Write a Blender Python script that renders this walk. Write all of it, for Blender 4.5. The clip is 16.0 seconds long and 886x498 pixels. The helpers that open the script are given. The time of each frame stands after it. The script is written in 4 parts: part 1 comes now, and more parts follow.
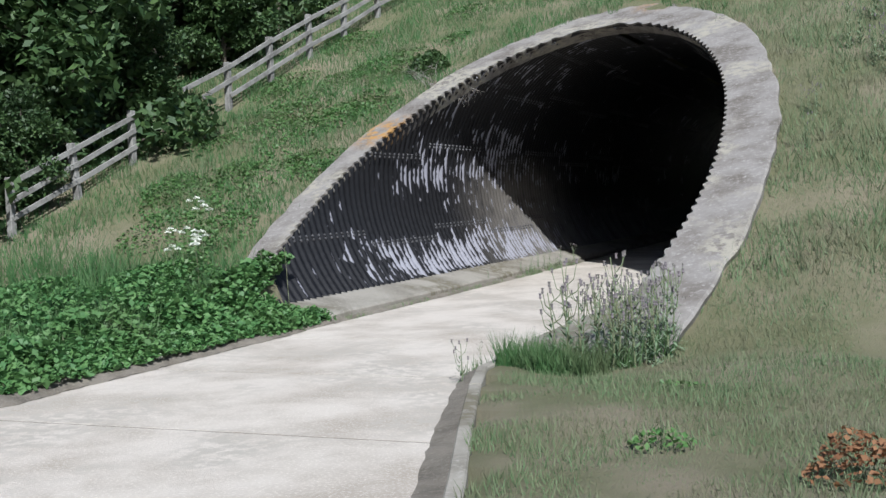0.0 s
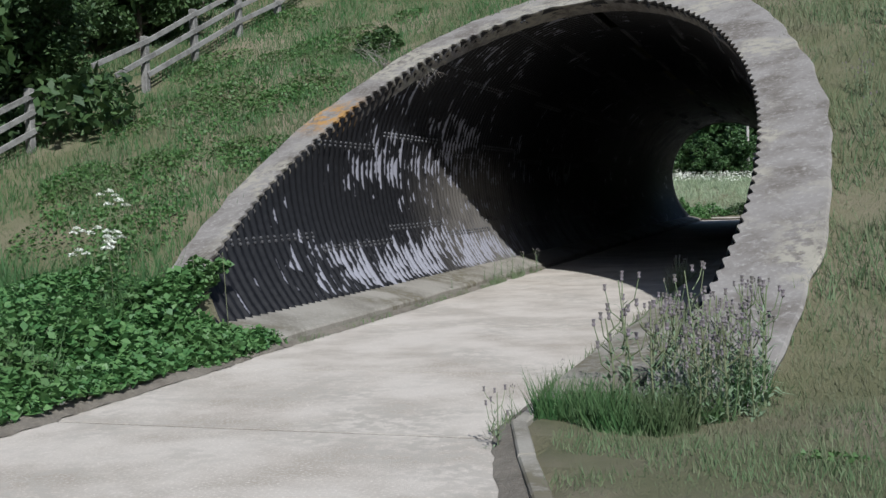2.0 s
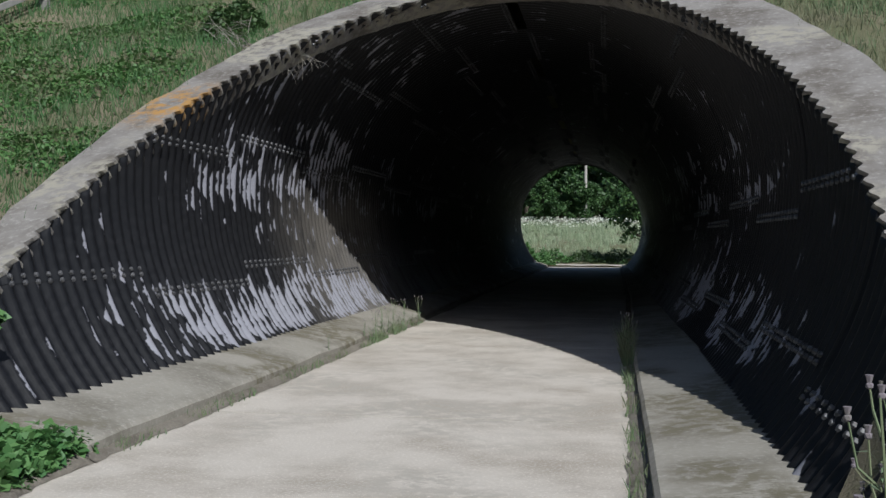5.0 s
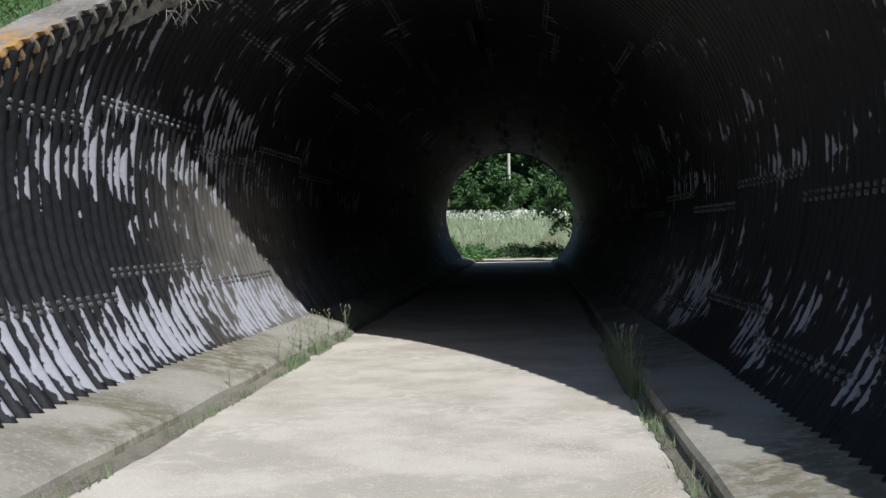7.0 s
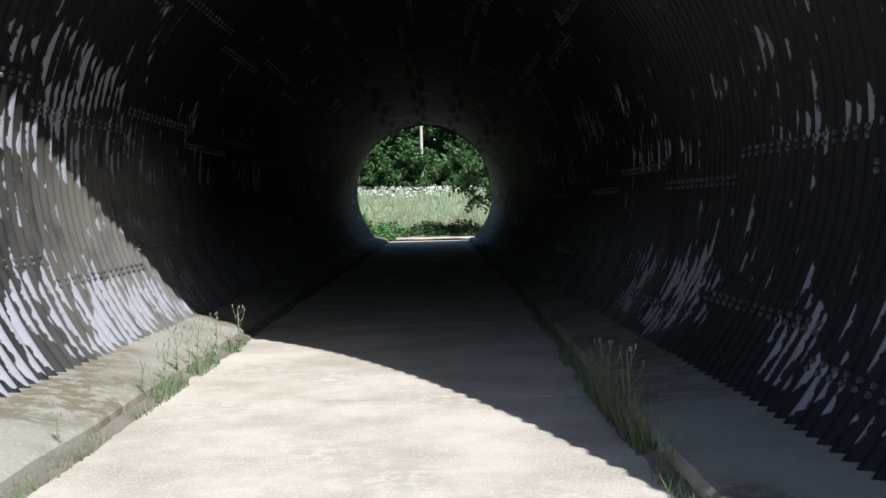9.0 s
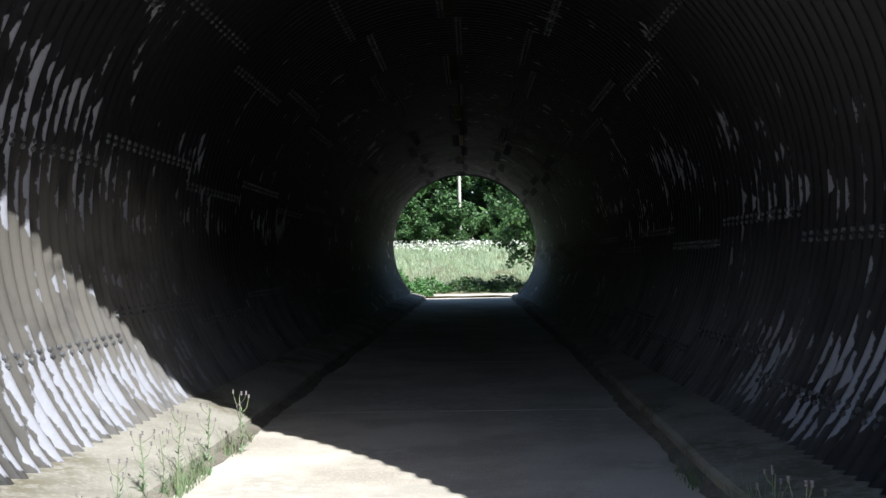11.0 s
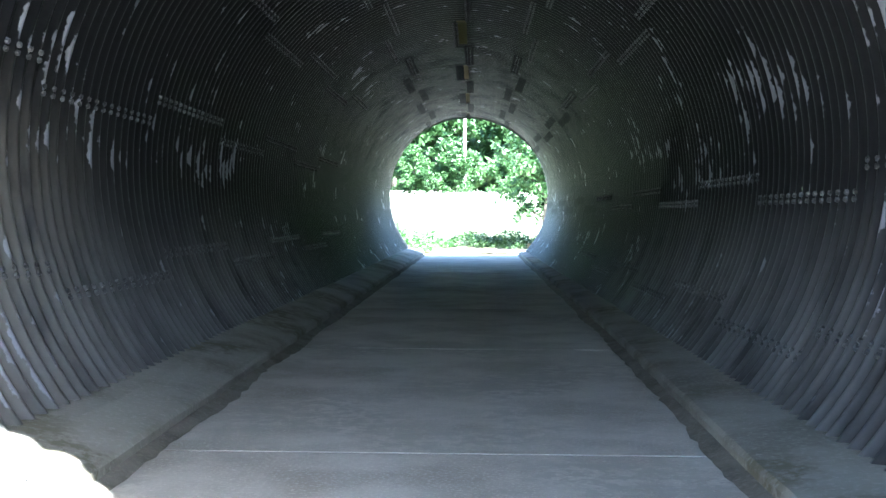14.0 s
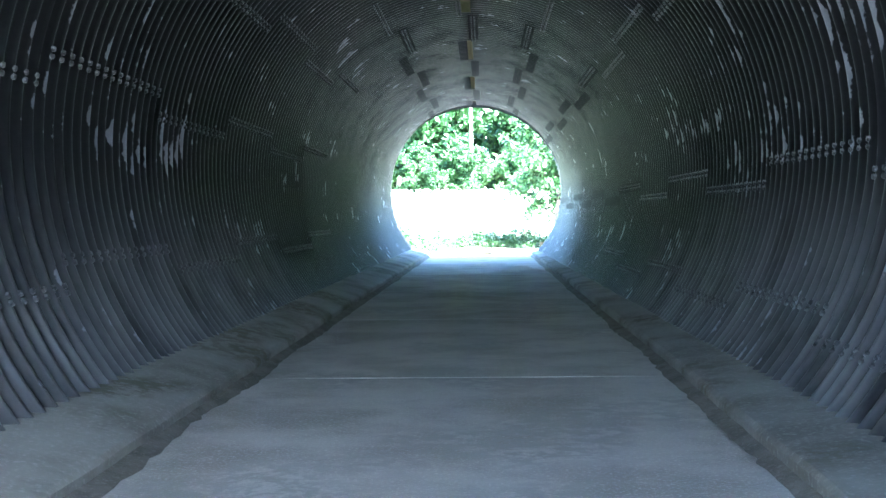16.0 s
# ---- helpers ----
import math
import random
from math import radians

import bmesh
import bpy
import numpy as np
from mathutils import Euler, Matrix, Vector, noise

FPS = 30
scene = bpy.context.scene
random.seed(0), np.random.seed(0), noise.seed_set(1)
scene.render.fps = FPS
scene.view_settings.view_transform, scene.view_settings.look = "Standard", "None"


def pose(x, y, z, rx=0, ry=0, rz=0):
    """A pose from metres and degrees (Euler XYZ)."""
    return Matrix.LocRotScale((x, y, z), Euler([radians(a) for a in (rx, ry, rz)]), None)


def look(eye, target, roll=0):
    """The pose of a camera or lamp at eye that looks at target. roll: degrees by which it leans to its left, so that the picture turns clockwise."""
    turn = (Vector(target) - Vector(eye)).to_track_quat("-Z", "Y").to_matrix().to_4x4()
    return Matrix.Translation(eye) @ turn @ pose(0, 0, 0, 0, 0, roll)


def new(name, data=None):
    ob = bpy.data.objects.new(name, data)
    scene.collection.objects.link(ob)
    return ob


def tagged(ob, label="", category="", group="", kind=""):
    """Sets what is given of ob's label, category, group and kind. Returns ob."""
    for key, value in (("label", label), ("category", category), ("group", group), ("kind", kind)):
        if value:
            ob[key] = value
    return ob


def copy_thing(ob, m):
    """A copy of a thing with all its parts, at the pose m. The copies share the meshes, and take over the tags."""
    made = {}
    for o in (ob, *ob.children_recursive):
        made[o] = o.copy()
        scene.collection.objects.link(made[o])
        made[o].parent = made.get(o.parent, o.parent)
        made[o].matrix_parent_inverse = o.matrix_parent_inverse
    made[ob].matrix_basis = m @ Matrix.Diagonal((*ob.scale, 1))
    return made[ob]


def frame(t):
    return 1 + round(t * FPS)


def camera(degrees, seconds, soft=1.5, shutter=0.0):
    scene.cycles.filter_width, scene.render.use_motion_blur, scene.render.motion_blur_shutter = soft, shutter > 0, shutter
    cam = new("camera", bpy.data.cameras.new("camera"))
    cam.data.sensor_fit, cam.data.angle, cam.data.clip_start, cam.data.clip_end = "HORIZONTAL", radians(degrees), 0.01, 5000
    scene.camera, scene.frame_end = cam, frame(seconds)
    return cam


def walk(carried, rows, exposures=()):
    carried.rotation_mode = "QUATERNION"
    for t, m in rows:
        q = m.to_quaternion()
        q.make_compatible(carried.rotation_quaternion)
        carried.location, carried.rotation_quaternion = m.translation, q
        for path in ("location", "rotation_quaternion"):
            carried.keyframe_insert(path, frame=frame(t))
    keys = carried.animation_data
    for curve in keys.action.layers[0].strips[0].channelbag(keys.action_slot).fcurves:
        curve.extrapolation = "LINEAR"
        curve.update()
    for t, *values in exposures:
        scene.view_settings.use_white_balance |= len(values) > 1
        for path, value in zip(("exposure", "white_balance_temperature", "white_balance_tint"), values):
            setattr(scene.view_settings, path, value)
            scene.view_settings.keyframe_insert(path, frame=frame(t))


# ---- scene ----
cam = camera(43.5, 16.0)
PATH = [
    (0, (5.79, -17.257, 1.692), (5.013, -15.416, 1.604), -2.3),
    (0.5, (5.389, -16.638, 1.689), (4.628, -14.792, 1.578), 1.6),
    (1, (4.898, -16.058, 1.656), (4.214, -14.183, 1.526), -0.2),
    (1.5, (4.359, -15.397, 1.64), (3.696, -13.512, 1.544), 1.0),
    (2, (3.901, -14.751, 1.628), (3.273, -12.854, 1.54), -1.8),
    (2.5, (3.475, -14.063, 1.588), (2.759, -12.198, 1.507), 0.7),
    (3, (3.1, -13.342, 1.595), (2.425, -11.465, 1.447), -1.7),
    (3.5, (2.691, -12.692, 1.578), (2.092, -10.789, 1.446), -1.6),
    (4, (2.327, -11.817, 1.586), (1.86, -9.875, 1.47), -2.6),
    (4.5, (2.036, -11.077, 1.566), (1.68, -9.11, 1.509), -1.8),
    (4.7, (1.873, -10.822, 1.536), (1.542, -8.85, 1.516), -0.4),
    (6.8, (0.992, -7.139, 1.484), (0.785, -5.149, 1.471), -0.1),
    (7, (0.909, -6.874, 1.487), (0.75, -4.88, 1.46), -1.0),
    (7.5, (0.811, -6.137, 1.547), (0.766, -4.137, 1.532), -2.5),
    (8, (0.689, -5.338, 1.522), (0.673, -3.338, 1.514), -0.5),
    (8.2, (0.656, -5.013, 1.53), (0.655, -3.014, 1.455), -0.9),
    (10.5, (0.406, -1.706, 1.57), (0.392, 0.294, 1.548), -2.0),
    (11, (0.301, -0.844, 1.578), (0.244, 1.155, 1.605), -1.0),
    (11.5, (0.251, -0.119, 1.588), (0.25, 1.88, 1.665), -2.1),
    (12, (0.266, 0.633, 1.554), (0.188, 2.632, 1.567), -0.2),
    (12.5, (0.308, 1.355, 1.593), (0.281, 3.354, 1.529), -0.7),
    (13, (0.313, 2.176, 1.599), (0.228, 4.174, 1.593), -0.4),
    (13.5, (0.315, 2.909, 1.555), (0.312, 4.908, 1.495), -0.2),
    (14, (0.304, 3.691, 1.591), (0.239, 5.689, 1.532), 0.3),
    (14.5, (0.308, 4.457, 1.554), (0.341, 6.456, 1.531), -0.5),
    (15, (0.301, 5.251, 1.509), (0.221, 7.25, 1.492), -0.5),
    (15.5, (0.345, 5.99, 1.492), (0.313, 7.988, 1.401), -1.8),
    (16, (0.3, 6.765, 1.48), (0.219, 8.762, 1.423), -0.7),
]
EXPOSURES = [(0.0, 0.47, 5950, 9), (0.5, 0.25, 5950, 9), (1.5, 0.1, 6000, 9), (2.5, 0.08, 6000, 9), (4.7, -0.05, 6050, 8), (7.0, 0.4, 6100, 7), (8.2, 0.72, 6100, 7), (10.3, 0.9, 6100, 7), (11.0, 1.25, 6050, 6), (11.5, 2.45, 5950, 4), (12.0, 3.2, 5850, 4), (12.5, 3.3, 5750, 3), (13.5, 4.08, 5600, 2), (14.5, 4.9, 5350, 2), (16.0, 5.5, 5100, 2)]
walk(cam, [(t, look(eye, target, roll)) for t, eye, target, roll in PATH], EXPOSURES)

# ---------------- world, sun ----------------
SUN_DX, SUN_DY = -0.56, 0.9        # horizontal run of the light for each metre it falls
sun_way = Vector((SUN_DX, SUN_DY, -1)).normalized()
world = bpy.data.worlds.new("sky")
scene.world = world
world.use_nodes = True
wn = world.node_tree
sky = wn.nodes.new("ShaderNodeTexSky")
sky.sky_type, sky.sun_disc = "NISHITA", False
sky.sun_elevation = math.asin(-sun_way.z)
sky.sun_rotation = math.atan2(-sun_way.x, -sun_way.y)
wn.links.new(sky.outputs[0], wn.nodes["Background"].inputs[0])
wn.nodes["Background"].inputs[1].default_value = 0.07
sun = new("sun", bpy.data.lights.new("sun", "SUN"))
sun.data.energy, sun.data.angle, sun.data.color = 4.6, radians(0.5), (1.0, 0.965, 0.92)
sun.matrix_world = look((0, 0, 60), Vector((0, 0, 60)) + sun_way)


# ---------------- materials ----------------
def nodes_of(name):
    m = bpy.data.materials.new(name)
    m.use_nodes = True
    t = m.node_tree
    return m, t, t.nodes["Principled BSDF"]


def noise_node(t, vec, scale, detail=6.0, rough=0.6, stretch=None):
    n = t.nodes.new("ShaderNodeTexNoise")
    n.inputs["Scale"].default_value, n.inputs["Detail"].default_value, n.inputs["Roughness"].default_value = scale, detail, rough
    if stretch:
        mp = t.nodes.new("ShaderNodeMapping")
        mp.inputs["Scale"].default_value = stretch
        t.links.new(vec, mp.inputs["Vector"])
        vec = mp.outputs[0]
    t.links.new(vec, n.inputs["Vector"])
    return n.outputs[0]


def ramp(t, fac, lo, hi):
    r = t.nodes.new("ShaderNodeMapRange")
    r.interpolation_type = "SMOOTHSTEP"
    r.inputs["From Min"].default_value, r.inputs["From Max"].default_value = lo, hi
    t.links.new(fac, r.inputs["Value"])
    return r.outputs[0]


def mixc(t, fac, a, b, mode="MIX"):
    m = t.nodes.new("ShaderNodeMix")
    m.data_type, m.blend_type = "RGBA", mode
    for sock, v in ((m.inputs["Factor"], fac), (m.inputs["A"], a), (m.inputs["B"], b)):
        if isinstance(v, (int, float)):
            sock.default_value = v
        elif isinstance(v, tuple):
            sock.default_value = (*v, 1)
        else:
            t.links.new(v, sock)
    return m.outputs["Result"]


def mathn(t, op, a, b=None):
    m = t.nodes.new("ShaderNodeMath")
    m.operation = op
    for sock, v in zip(m.inputs, (a, b)):
        if isinstance(v, (int, float)):
            sock.default_value = v
        elif v is not None:
            t.links.new(v, sock)
    return m.outputs[0]


def bump(t, bsdf, height, strength, dist):
    b = t.nodes.new("ShaderNodeBump")
    b.inputs["Strength"].default_value, b.inputs["Distance"].default_value = strength, dist
    t.links.new(height, b.inputs["Height"])
    t.links.new(b.outputs[0], bsdf.inputs["Normal"])


def obj_coords(t):
    return t.nodes.new("ShaderNodeNewGeometry").outputs["Position"]


def plain(name, base, dark, light, big=0.6, fine=14.0, rough=0.85, bumps=(0.3, 0.01), metal=0.0, spec=None):
    """Base colour with large stains towards dark, fine grain towards light."""
    m, t, b = nodes_of(name)
    p = obj_coords(t)
    c = mixc(t, ramp(t, noise_node(t, p, big), 0.38, 0.68), base, dark)
    g = noise_node(t, p, fine, 8.0, 0.7)
    c = mixc(t, ramp(t, g, 0.48, 0.75), c, light)
    t.links.new(c, b.inputs["Base Color"])
    b.inputs["Roughness"].default_value, b.inputs["Metallic"].default_value = rough, metal
    if spec is not None:
        b.inputs["Specular IOR Level"].default_value = spec
    bump(t, b, g, *bumps)
    return m


def leafy(name, c1, c2, c3, rough=0.55, through_light=0.25):
    """Leaves: colour by island and by patch, with some light let through."""
    m, t, b = nodes_of(name)
    isl = t.nodes.new("ShaderNodeNewGeometry")
    c = mixc(t, isl.outputs["Random Per Island"], c1, c2)
    c = mixc(t, ramp(t, noise_node(t, isl.outputs["Position"], 0.9), 0.45, 0.7), c, c3)
    t.links.new(c, b.inputs["Base Color"])
    b.inputs["Roughness"].default_value = rough
    tr = t.nodes.new("ShaderNodeBsdfTranslucent")
    t.links.new(c, tr.inputs["Color"])
    mx = t.nodes.new("ShaderNodeMixShader")
    mx.inputs[0].default_value = through_light
    t.links.new(b.outputs[0], mx.inputs[1])
    t.links.new(tr.outputs[0], mx.inputs[2])
    t.links.new(mx.outputs[0], t.nodes["Material Output"].inputs["Surface"])
    return m


M_CONC = plain("road_concrete", (0.54, 0.49, 0.43), (0.36, 0.315, 0.262), (0.72, 0.67, 0.6), 0.9, 42, 0.9, (0.9, 0.012))
M_BENCH = plain("bench_concrete", (0.29, 0.27, 0.23), (0.18, 0.165, 0.135), (0.38, 0.36, 0.32), 1.1, 26, 0.92)
M_COLLAR = plain("collar_concrete", (0.22, 0.205, 0.19), (0.115, 0.10, 0.085), (0.33, 0.315, 0.295), 1.6, 16, 0.92)
def add_lichen(m, colour, lo, hi):
    """Lichen in scattered crusts over whatever the base colour is."""
    t = m.node_tree
    b = t.nodes["Principled BSDF"]
    old = b.inputs["Base Color"].links[0].from_socket
    p = obj_coords(t)
    k = mathn(t, "MULTIPLY", ramp(t, noise_node(t, p, 0.55, 2), lo, hi), ramp(t, noise_node(t, p, 7.0, 6, 0.7), 0.42, 0.56))
    t.links.new(mixc(t, k, old, colour), b.inputs["Base Color"])


add_lichen(M_CONC, (0.41, 0.375, 0.325), 0.44, 0.62)
add_lichen(M_BENCH, (0.14, 0.125, 0.085), 0.5, 0.62)
add_lichen(M_COLLAR, (0.3, 0.28, 0.23), 0.5, 0.6)


def add_crust(m, centre, radius, colour):
    """One orange crust of lichen with a ragged edge round centre."""
    t = m.node_tree
    b = t.nodes["Principled BSDF"]
    old = b.inputs["Base Color"].links[0].from_socket
    p = obj_coords(t)
    d = t.nodes.new("ShaderNodeVectorMath")
    d.operation = "DISTANCE"
    t.links.new(p, d.inputs[0])
    d.inputs[1].default_value = centre
    near = mathn(t, "SUBTRACT", 1.0, ramp(t, d.outputs["Value"], radius * 0.3, radius))
    k = mathn(t, "MULTIPLY", near, ramp(t, noise_node(t, p, 5.0, 6, 0.7), 0.42, 0.58))
    t.links.new(mixc(t, k, old, colour), b.inputs["Base Color"])


add_crust(M_COLLAR, (-3.25, 1.5, 3.05), 0.95, (0.36, 0.2, 0.06))
add_crust(M_COLLAR, (0.9, 7.0, 5.25), 0.9, (0.3, 0.17, 0.06))
M_DIRT = plain("gutter_dirt", (0.2, 0.178, 0.145), (0.12, 0.104, 0.083), (0.28, 0.25, 0.205), 2.5, 30, 0.95, (0.8, 0.03))
M_JOINT = plain("joint_soil", (0.07, 0.06, 0.048), (0.04, 0.035, 0.028), (0.13, 0.115, 0.09), 2.5, 30, 0.95)
M_WOOD = plain("weathered_timber", (0.24, 0.235, 0.22), (0.13, 0.125, 0.115), (0.33, 0.325, 0.31), 3.0, 30, 0.9)
M_BARK = plain("bark", (0.10, 0.085, 0.065), (0.05, 0.042, 0.035), (0.17, 0.15, 0.12), 2.0, 16, 0.95, (0.7, 0.03))
M_GROUND = plain("grassy_soil", (0.11, 0.115, 0.055), (0.21, 0.18, 0.125), (0.17, 0.165, 0.09), 0.55, 34, 0.95, (0.9, 0.03))
M_LEAF = leafy("tree_leaves", (0.04, 0.095, 0.03), (0.085, 0.165, 0.05), (0.03, 0.07, 0.025))
M_BRAMBLE = leafy("bramble_leaves", (0.055, 0.15, 0.045), (0.125, 0.245, 0.08), (0.085, 0.165, 0.05))
M_GRASS = leafy("grass_blades", (0.09, 0.14, 0.035), (0.16, 0.19, 0.06), (0.20, 0.18, 0.08), 0.7, 0.2)


def lining_material(name, coat, flake):
    """Black bitumen coat over galvanised steel, flaked off rib by rib in two bands. UV: metres along the tunnel (+40 on one side), metres round it."""
    m, t, b = nodes_of(name)
    uv = t.nodes.new("ShaderNodeUVMap").outputs[0]
    sep = t.nodes.new("ShaderNodeSeparateXYZ")
    t.links.new(uv, sep.inputs[0])
    along, up = sep.outputs[0], sep.outputs[1]
    posn = t.nodes.new("ShaderNodeSeparateXYZ")
    t.links.new(obj_coords(t), posn.inputs[0])
    y = posn.outputs[1]

    def band(v, a, b_, c, d):
        return mathn(t, "MULTIPLY", ramp(t, v, a, b_), mathn(t, "SUBTRACT", 1.0, ramp(t, v, c, d)))

    def rib_noise(k, stretch, detail, shift):
        """Noise that runs along each rib and starts afresh on the next."""
        rib = mathn(t, "FLOOR", mathn(t, "DIVIDE", mathn(t, "ADD", along, shift), PITCH_M * k))
        c = t.nodes.new("ShaderNodeCombineXYZ")
        t.links.new(mathn(t, "MULTIPLY", rib, 3.17), c.inputs[0])
        t.links.new(mathn(t, "MULTIPLY", up, stretch), c.inputs[1])
        return noise_node(t, c.outputs[0], 1.0, detail, 0.6)

    crest = mathn(t, "COSINE", mathn(t, "MULTIPLY", along, 2 * math.pi / PITCH_M))
    edge = noise_node(t, uv, 1.0, 5, 0.65, (30.0, 7.0, 1))
    streak = mathn(t, "ADD", rib_noise(1.0, 1.9, 5, 0.0), mathn(t, "MULTIPLY", mathn(t, "SUBTRACT", edge, 0.5), 0.22))
    patch = noise_node(t, uv, 1.0, 3, 0.5, (0.5, 1.1, 1))
    lowband = mathn(t, "MULTIPLY", band(up, 2.95, 3.15, 3.6, 4.15), band(y, -2.5, 0.5, 9.0, 13.0))
    highband = mathn(t, "MULTIPLY", band(up, 4.7, 5.1, 5.7, 6.6), band(y, 0.5, 3.0, 18.0, 24.0))
    v = mathn(t, "ADD", streak, mathn(t, "MULTIPLY", patch, 0.62))
    v = mathn(t, "ADD", v, mathn(t, "ADD", mathn(t, "MULTIPLY", lowband, 0.17), mathn(t, "MULTIPLY", highband, 0.085)))
    v = mathn(t, "SUBTRACT", v, mathn(t, "MULTIPLY", crest, 0.13))
    v = mathn(t, "ADD", v, mathn(t, "MULTIPLY", mathn(t, "MULTIPLY", ramp(t, along, 20.0, 21.0), band(y, 0.0, 4.0, 8.5, 11.0)), 0.075))
    fm = ramp(t, v, 1.07, 1.105)
    fine = noise_node(t, uv, 14.0, 6, 0.7)
    coatc = mixc(t, ramp(t, fine, 0.35, 0.75), coat, tuple(c * 1.9 for c in coat))
    # brown-grey low down: coat weathered thin, and sunlight put into one side's colour
    thin_sunlit = mathn(t, "MULTIPLY", band(y, 4.0, 8.5, 10.0, 15.0), mathn(t, "SUBTRACT", 1.0, ramp(t, up, 4.6, 5.9)))
    thin_sunlit = mathn(t, "MULTIPLY", thin_sunlit, ramp(t, along, 20.0, 21.0))
    coatc = mixc(t, mathn(t, "MULTIPLY", thin_sunlit, ramp(t, noise_node(t, uv, 1.0, 5, 0.6, (2.5, 1.2, 1)), 0.25, 0.55)), coatc, (0.11, 0.1, 0.088))
    # pale dust settled on the lower plates deeper in
    dust = mathn(t, "MULTIPLY", mathn(t, "SUBTRACT", 1.0, ramp(t, up, 3.2, 5.1)), ramp(t, noise_node(t, uv, 1.0, 5, 0.6, (2.0, 0.8, 1)), 0.22, 0.66))
    dust = mathn(t, "MULTIPLY", dust, band(y, 4.0, 13.0, 19.0, 28.0))
    dust = mathn(t, "MULTIPLY", dust, mathn(t, "SUBTRACT", 0.62, mathn(t, "MULTIPLY", crest, 0.38)))
    coatc = mixc(t, mathn(t, "MULTIPLY", dust, 0.8), coatc, (0.19, 0.185, 0.19))
    # paler crown towards the far end: worn coat, with daylight put into its colour
    worn_daylit = mathn(t, "MULTIPLY", ramp(t, y, 20.0, 33.0), ramp(t, up, 5.0, 7.5))
    worn_daylit = mathn(t, "MULTIPLY", worn_daylit, ramp(t, noise_node(t, uv, 1.0, 6, 0.65, (0.9, 1.2, 1)), 0.3, 0.6))
    coatc = mixc(t, worn_daylit, coatc, (0.062, 0.068, 0.057))
    c = mixc(t, fm, coatc, mixc(t, fine, flake, tuple(c * 0.6 for c in flake)))
    t.links.new(c, b.inputs["Base Color"])
    t.links.new(mathn(t, "ADD", mathn(t, "MULTIPLY", fine, 0.3), 0.32), b.inputs["Roughness"])
    b.inputs["Specular IOR Level"].default_value = 0.36
    bump(t, b, mathn(t, "SUBTRACT", fine, mathn(t, "MULTIPLY", fm, 1.0)), 0.35, 0.006)
    return m


PITCH_M = 0.2
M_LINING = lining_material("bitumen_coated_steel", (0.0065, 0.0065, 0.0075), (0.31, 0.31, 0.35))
M_BOLT = plain("bolt_heads", (0.08, 0.08, 0.084), (0.03, 0.03, 0.032), (0.18, 0.18, 0.187), 6, 30, 0.5)
M_STRAP = plain("old_coat_on_laps", (0.016, 0.016, 0.017), (0.01, 0.01, 0.011), (0.03, 0.03, 0.032), 4, 20, 0.7)


# ---------------- building helpers ----------------
def mesh_ob(name, verts, faces, material, parent=None, label="", smooth=False, uvs=None):
    me = bpy.data.meshes.new(name)
    me.from_pydata([tuple(map(float, v)) for v in verts], [], [tuple(map(int, f)) for f in faces])
    if uvs is not None:
        lay = me.uv_layers.new(name="UVMap")
        idx = np.zeros(len(me.loops), dtype=np.int32)
        me.loops.foreach_get("vertex_index", idx)
        lay.data.foreach_set("uv", np.asarray(uvs, dtype=np.float32)[idx].ravel())
    if smooth:
        me.polygons.foreach_set("use_smooth", np.ones(len(me.polygons), dtype=bool))
    for mm in (material if isinstance(material, (list, tuple)) else [material]):
        me.materials.append(mm)
    me.update()
    ob = new(name, me)
    if parent is not None:
        ob.parent = parent
    if label:
        tagged(ob, label)
    return ob


def part(name, bm, material, parent, label="", smooth=False):
    me = bpy.data.meshes.new(name)
    bm.to_mesh(me)
    bm.free()
    me.materials.append(material)
    if smooth:
        me.polygons.foreach_set("use_smooth", np.ones(len(me.polygons), dtype=bool))
    ob = new(name, me)
    ob.parent = parent
    if label:
        tagged(ob, label)
    return ob


def empty(name, x=0, y=0, z=0, rz=0):
    ob = new(name)
    ob.matrix_basis = pose(x, y, z, 0, 0, rz)
    ob.empty_display_size = 0.1
    return ob


# ---------------- plan ----------------
PITCH, DEPTH = PITCH_M, 0.027         # corrugation
Y_FAR = 50.3                      # foot of the far mouth


def blend(y, stops):
    """Value at y along (y, value) stops."""
    return np.interp(y, [p[0] for p in stops], [p[1] for p in stops])


def pipe_a(y):
    """Half the width of the pipe, which closes in a little towards the far end."""
    return blend(y, ((4, 3.28), (12, 3.2), (50, 3.12)))


def pipe_b(y):
    return blend(y, ((8, 3.1), (50, 3.06)))


def pipe_x(y):
    """The pipe drifts a little to the left towards its far end."""
    return blend(y, ((4, 0.085), (12, 0.03), (50, -0.13)))


def pipe_z(y):
    return blend(y, ((8, 2.09), (50, 2.13)))


def cut_near(x, z):
    """The sloping plane of the near mouth; x from the pipe's axis."""
    return -5.66 + 2.1 * z - 0.25 * x + 0.0227 * z * z + 0.0107 * x * z


def cut_far(x, z):
    return Y_FAR - 1.2 * z


def off_pipe(x, y, z):
    """Metres outside the pipe's wall."""
    dx, dz = x - float(pipe_x(y)), z - float(pipe_z(y))
    return math.hypot(dx, dz) - float(pipe_a(y) if abs(dx) > abs(dz) else pipe_b(y))


def slope_noise(x, y):
    return 0.12 * noise.noise((x * 0.35, y * 0.35, 3.0)) + 0.05 * noise.noise((x * 1.3, y * 1.3, 8.0))


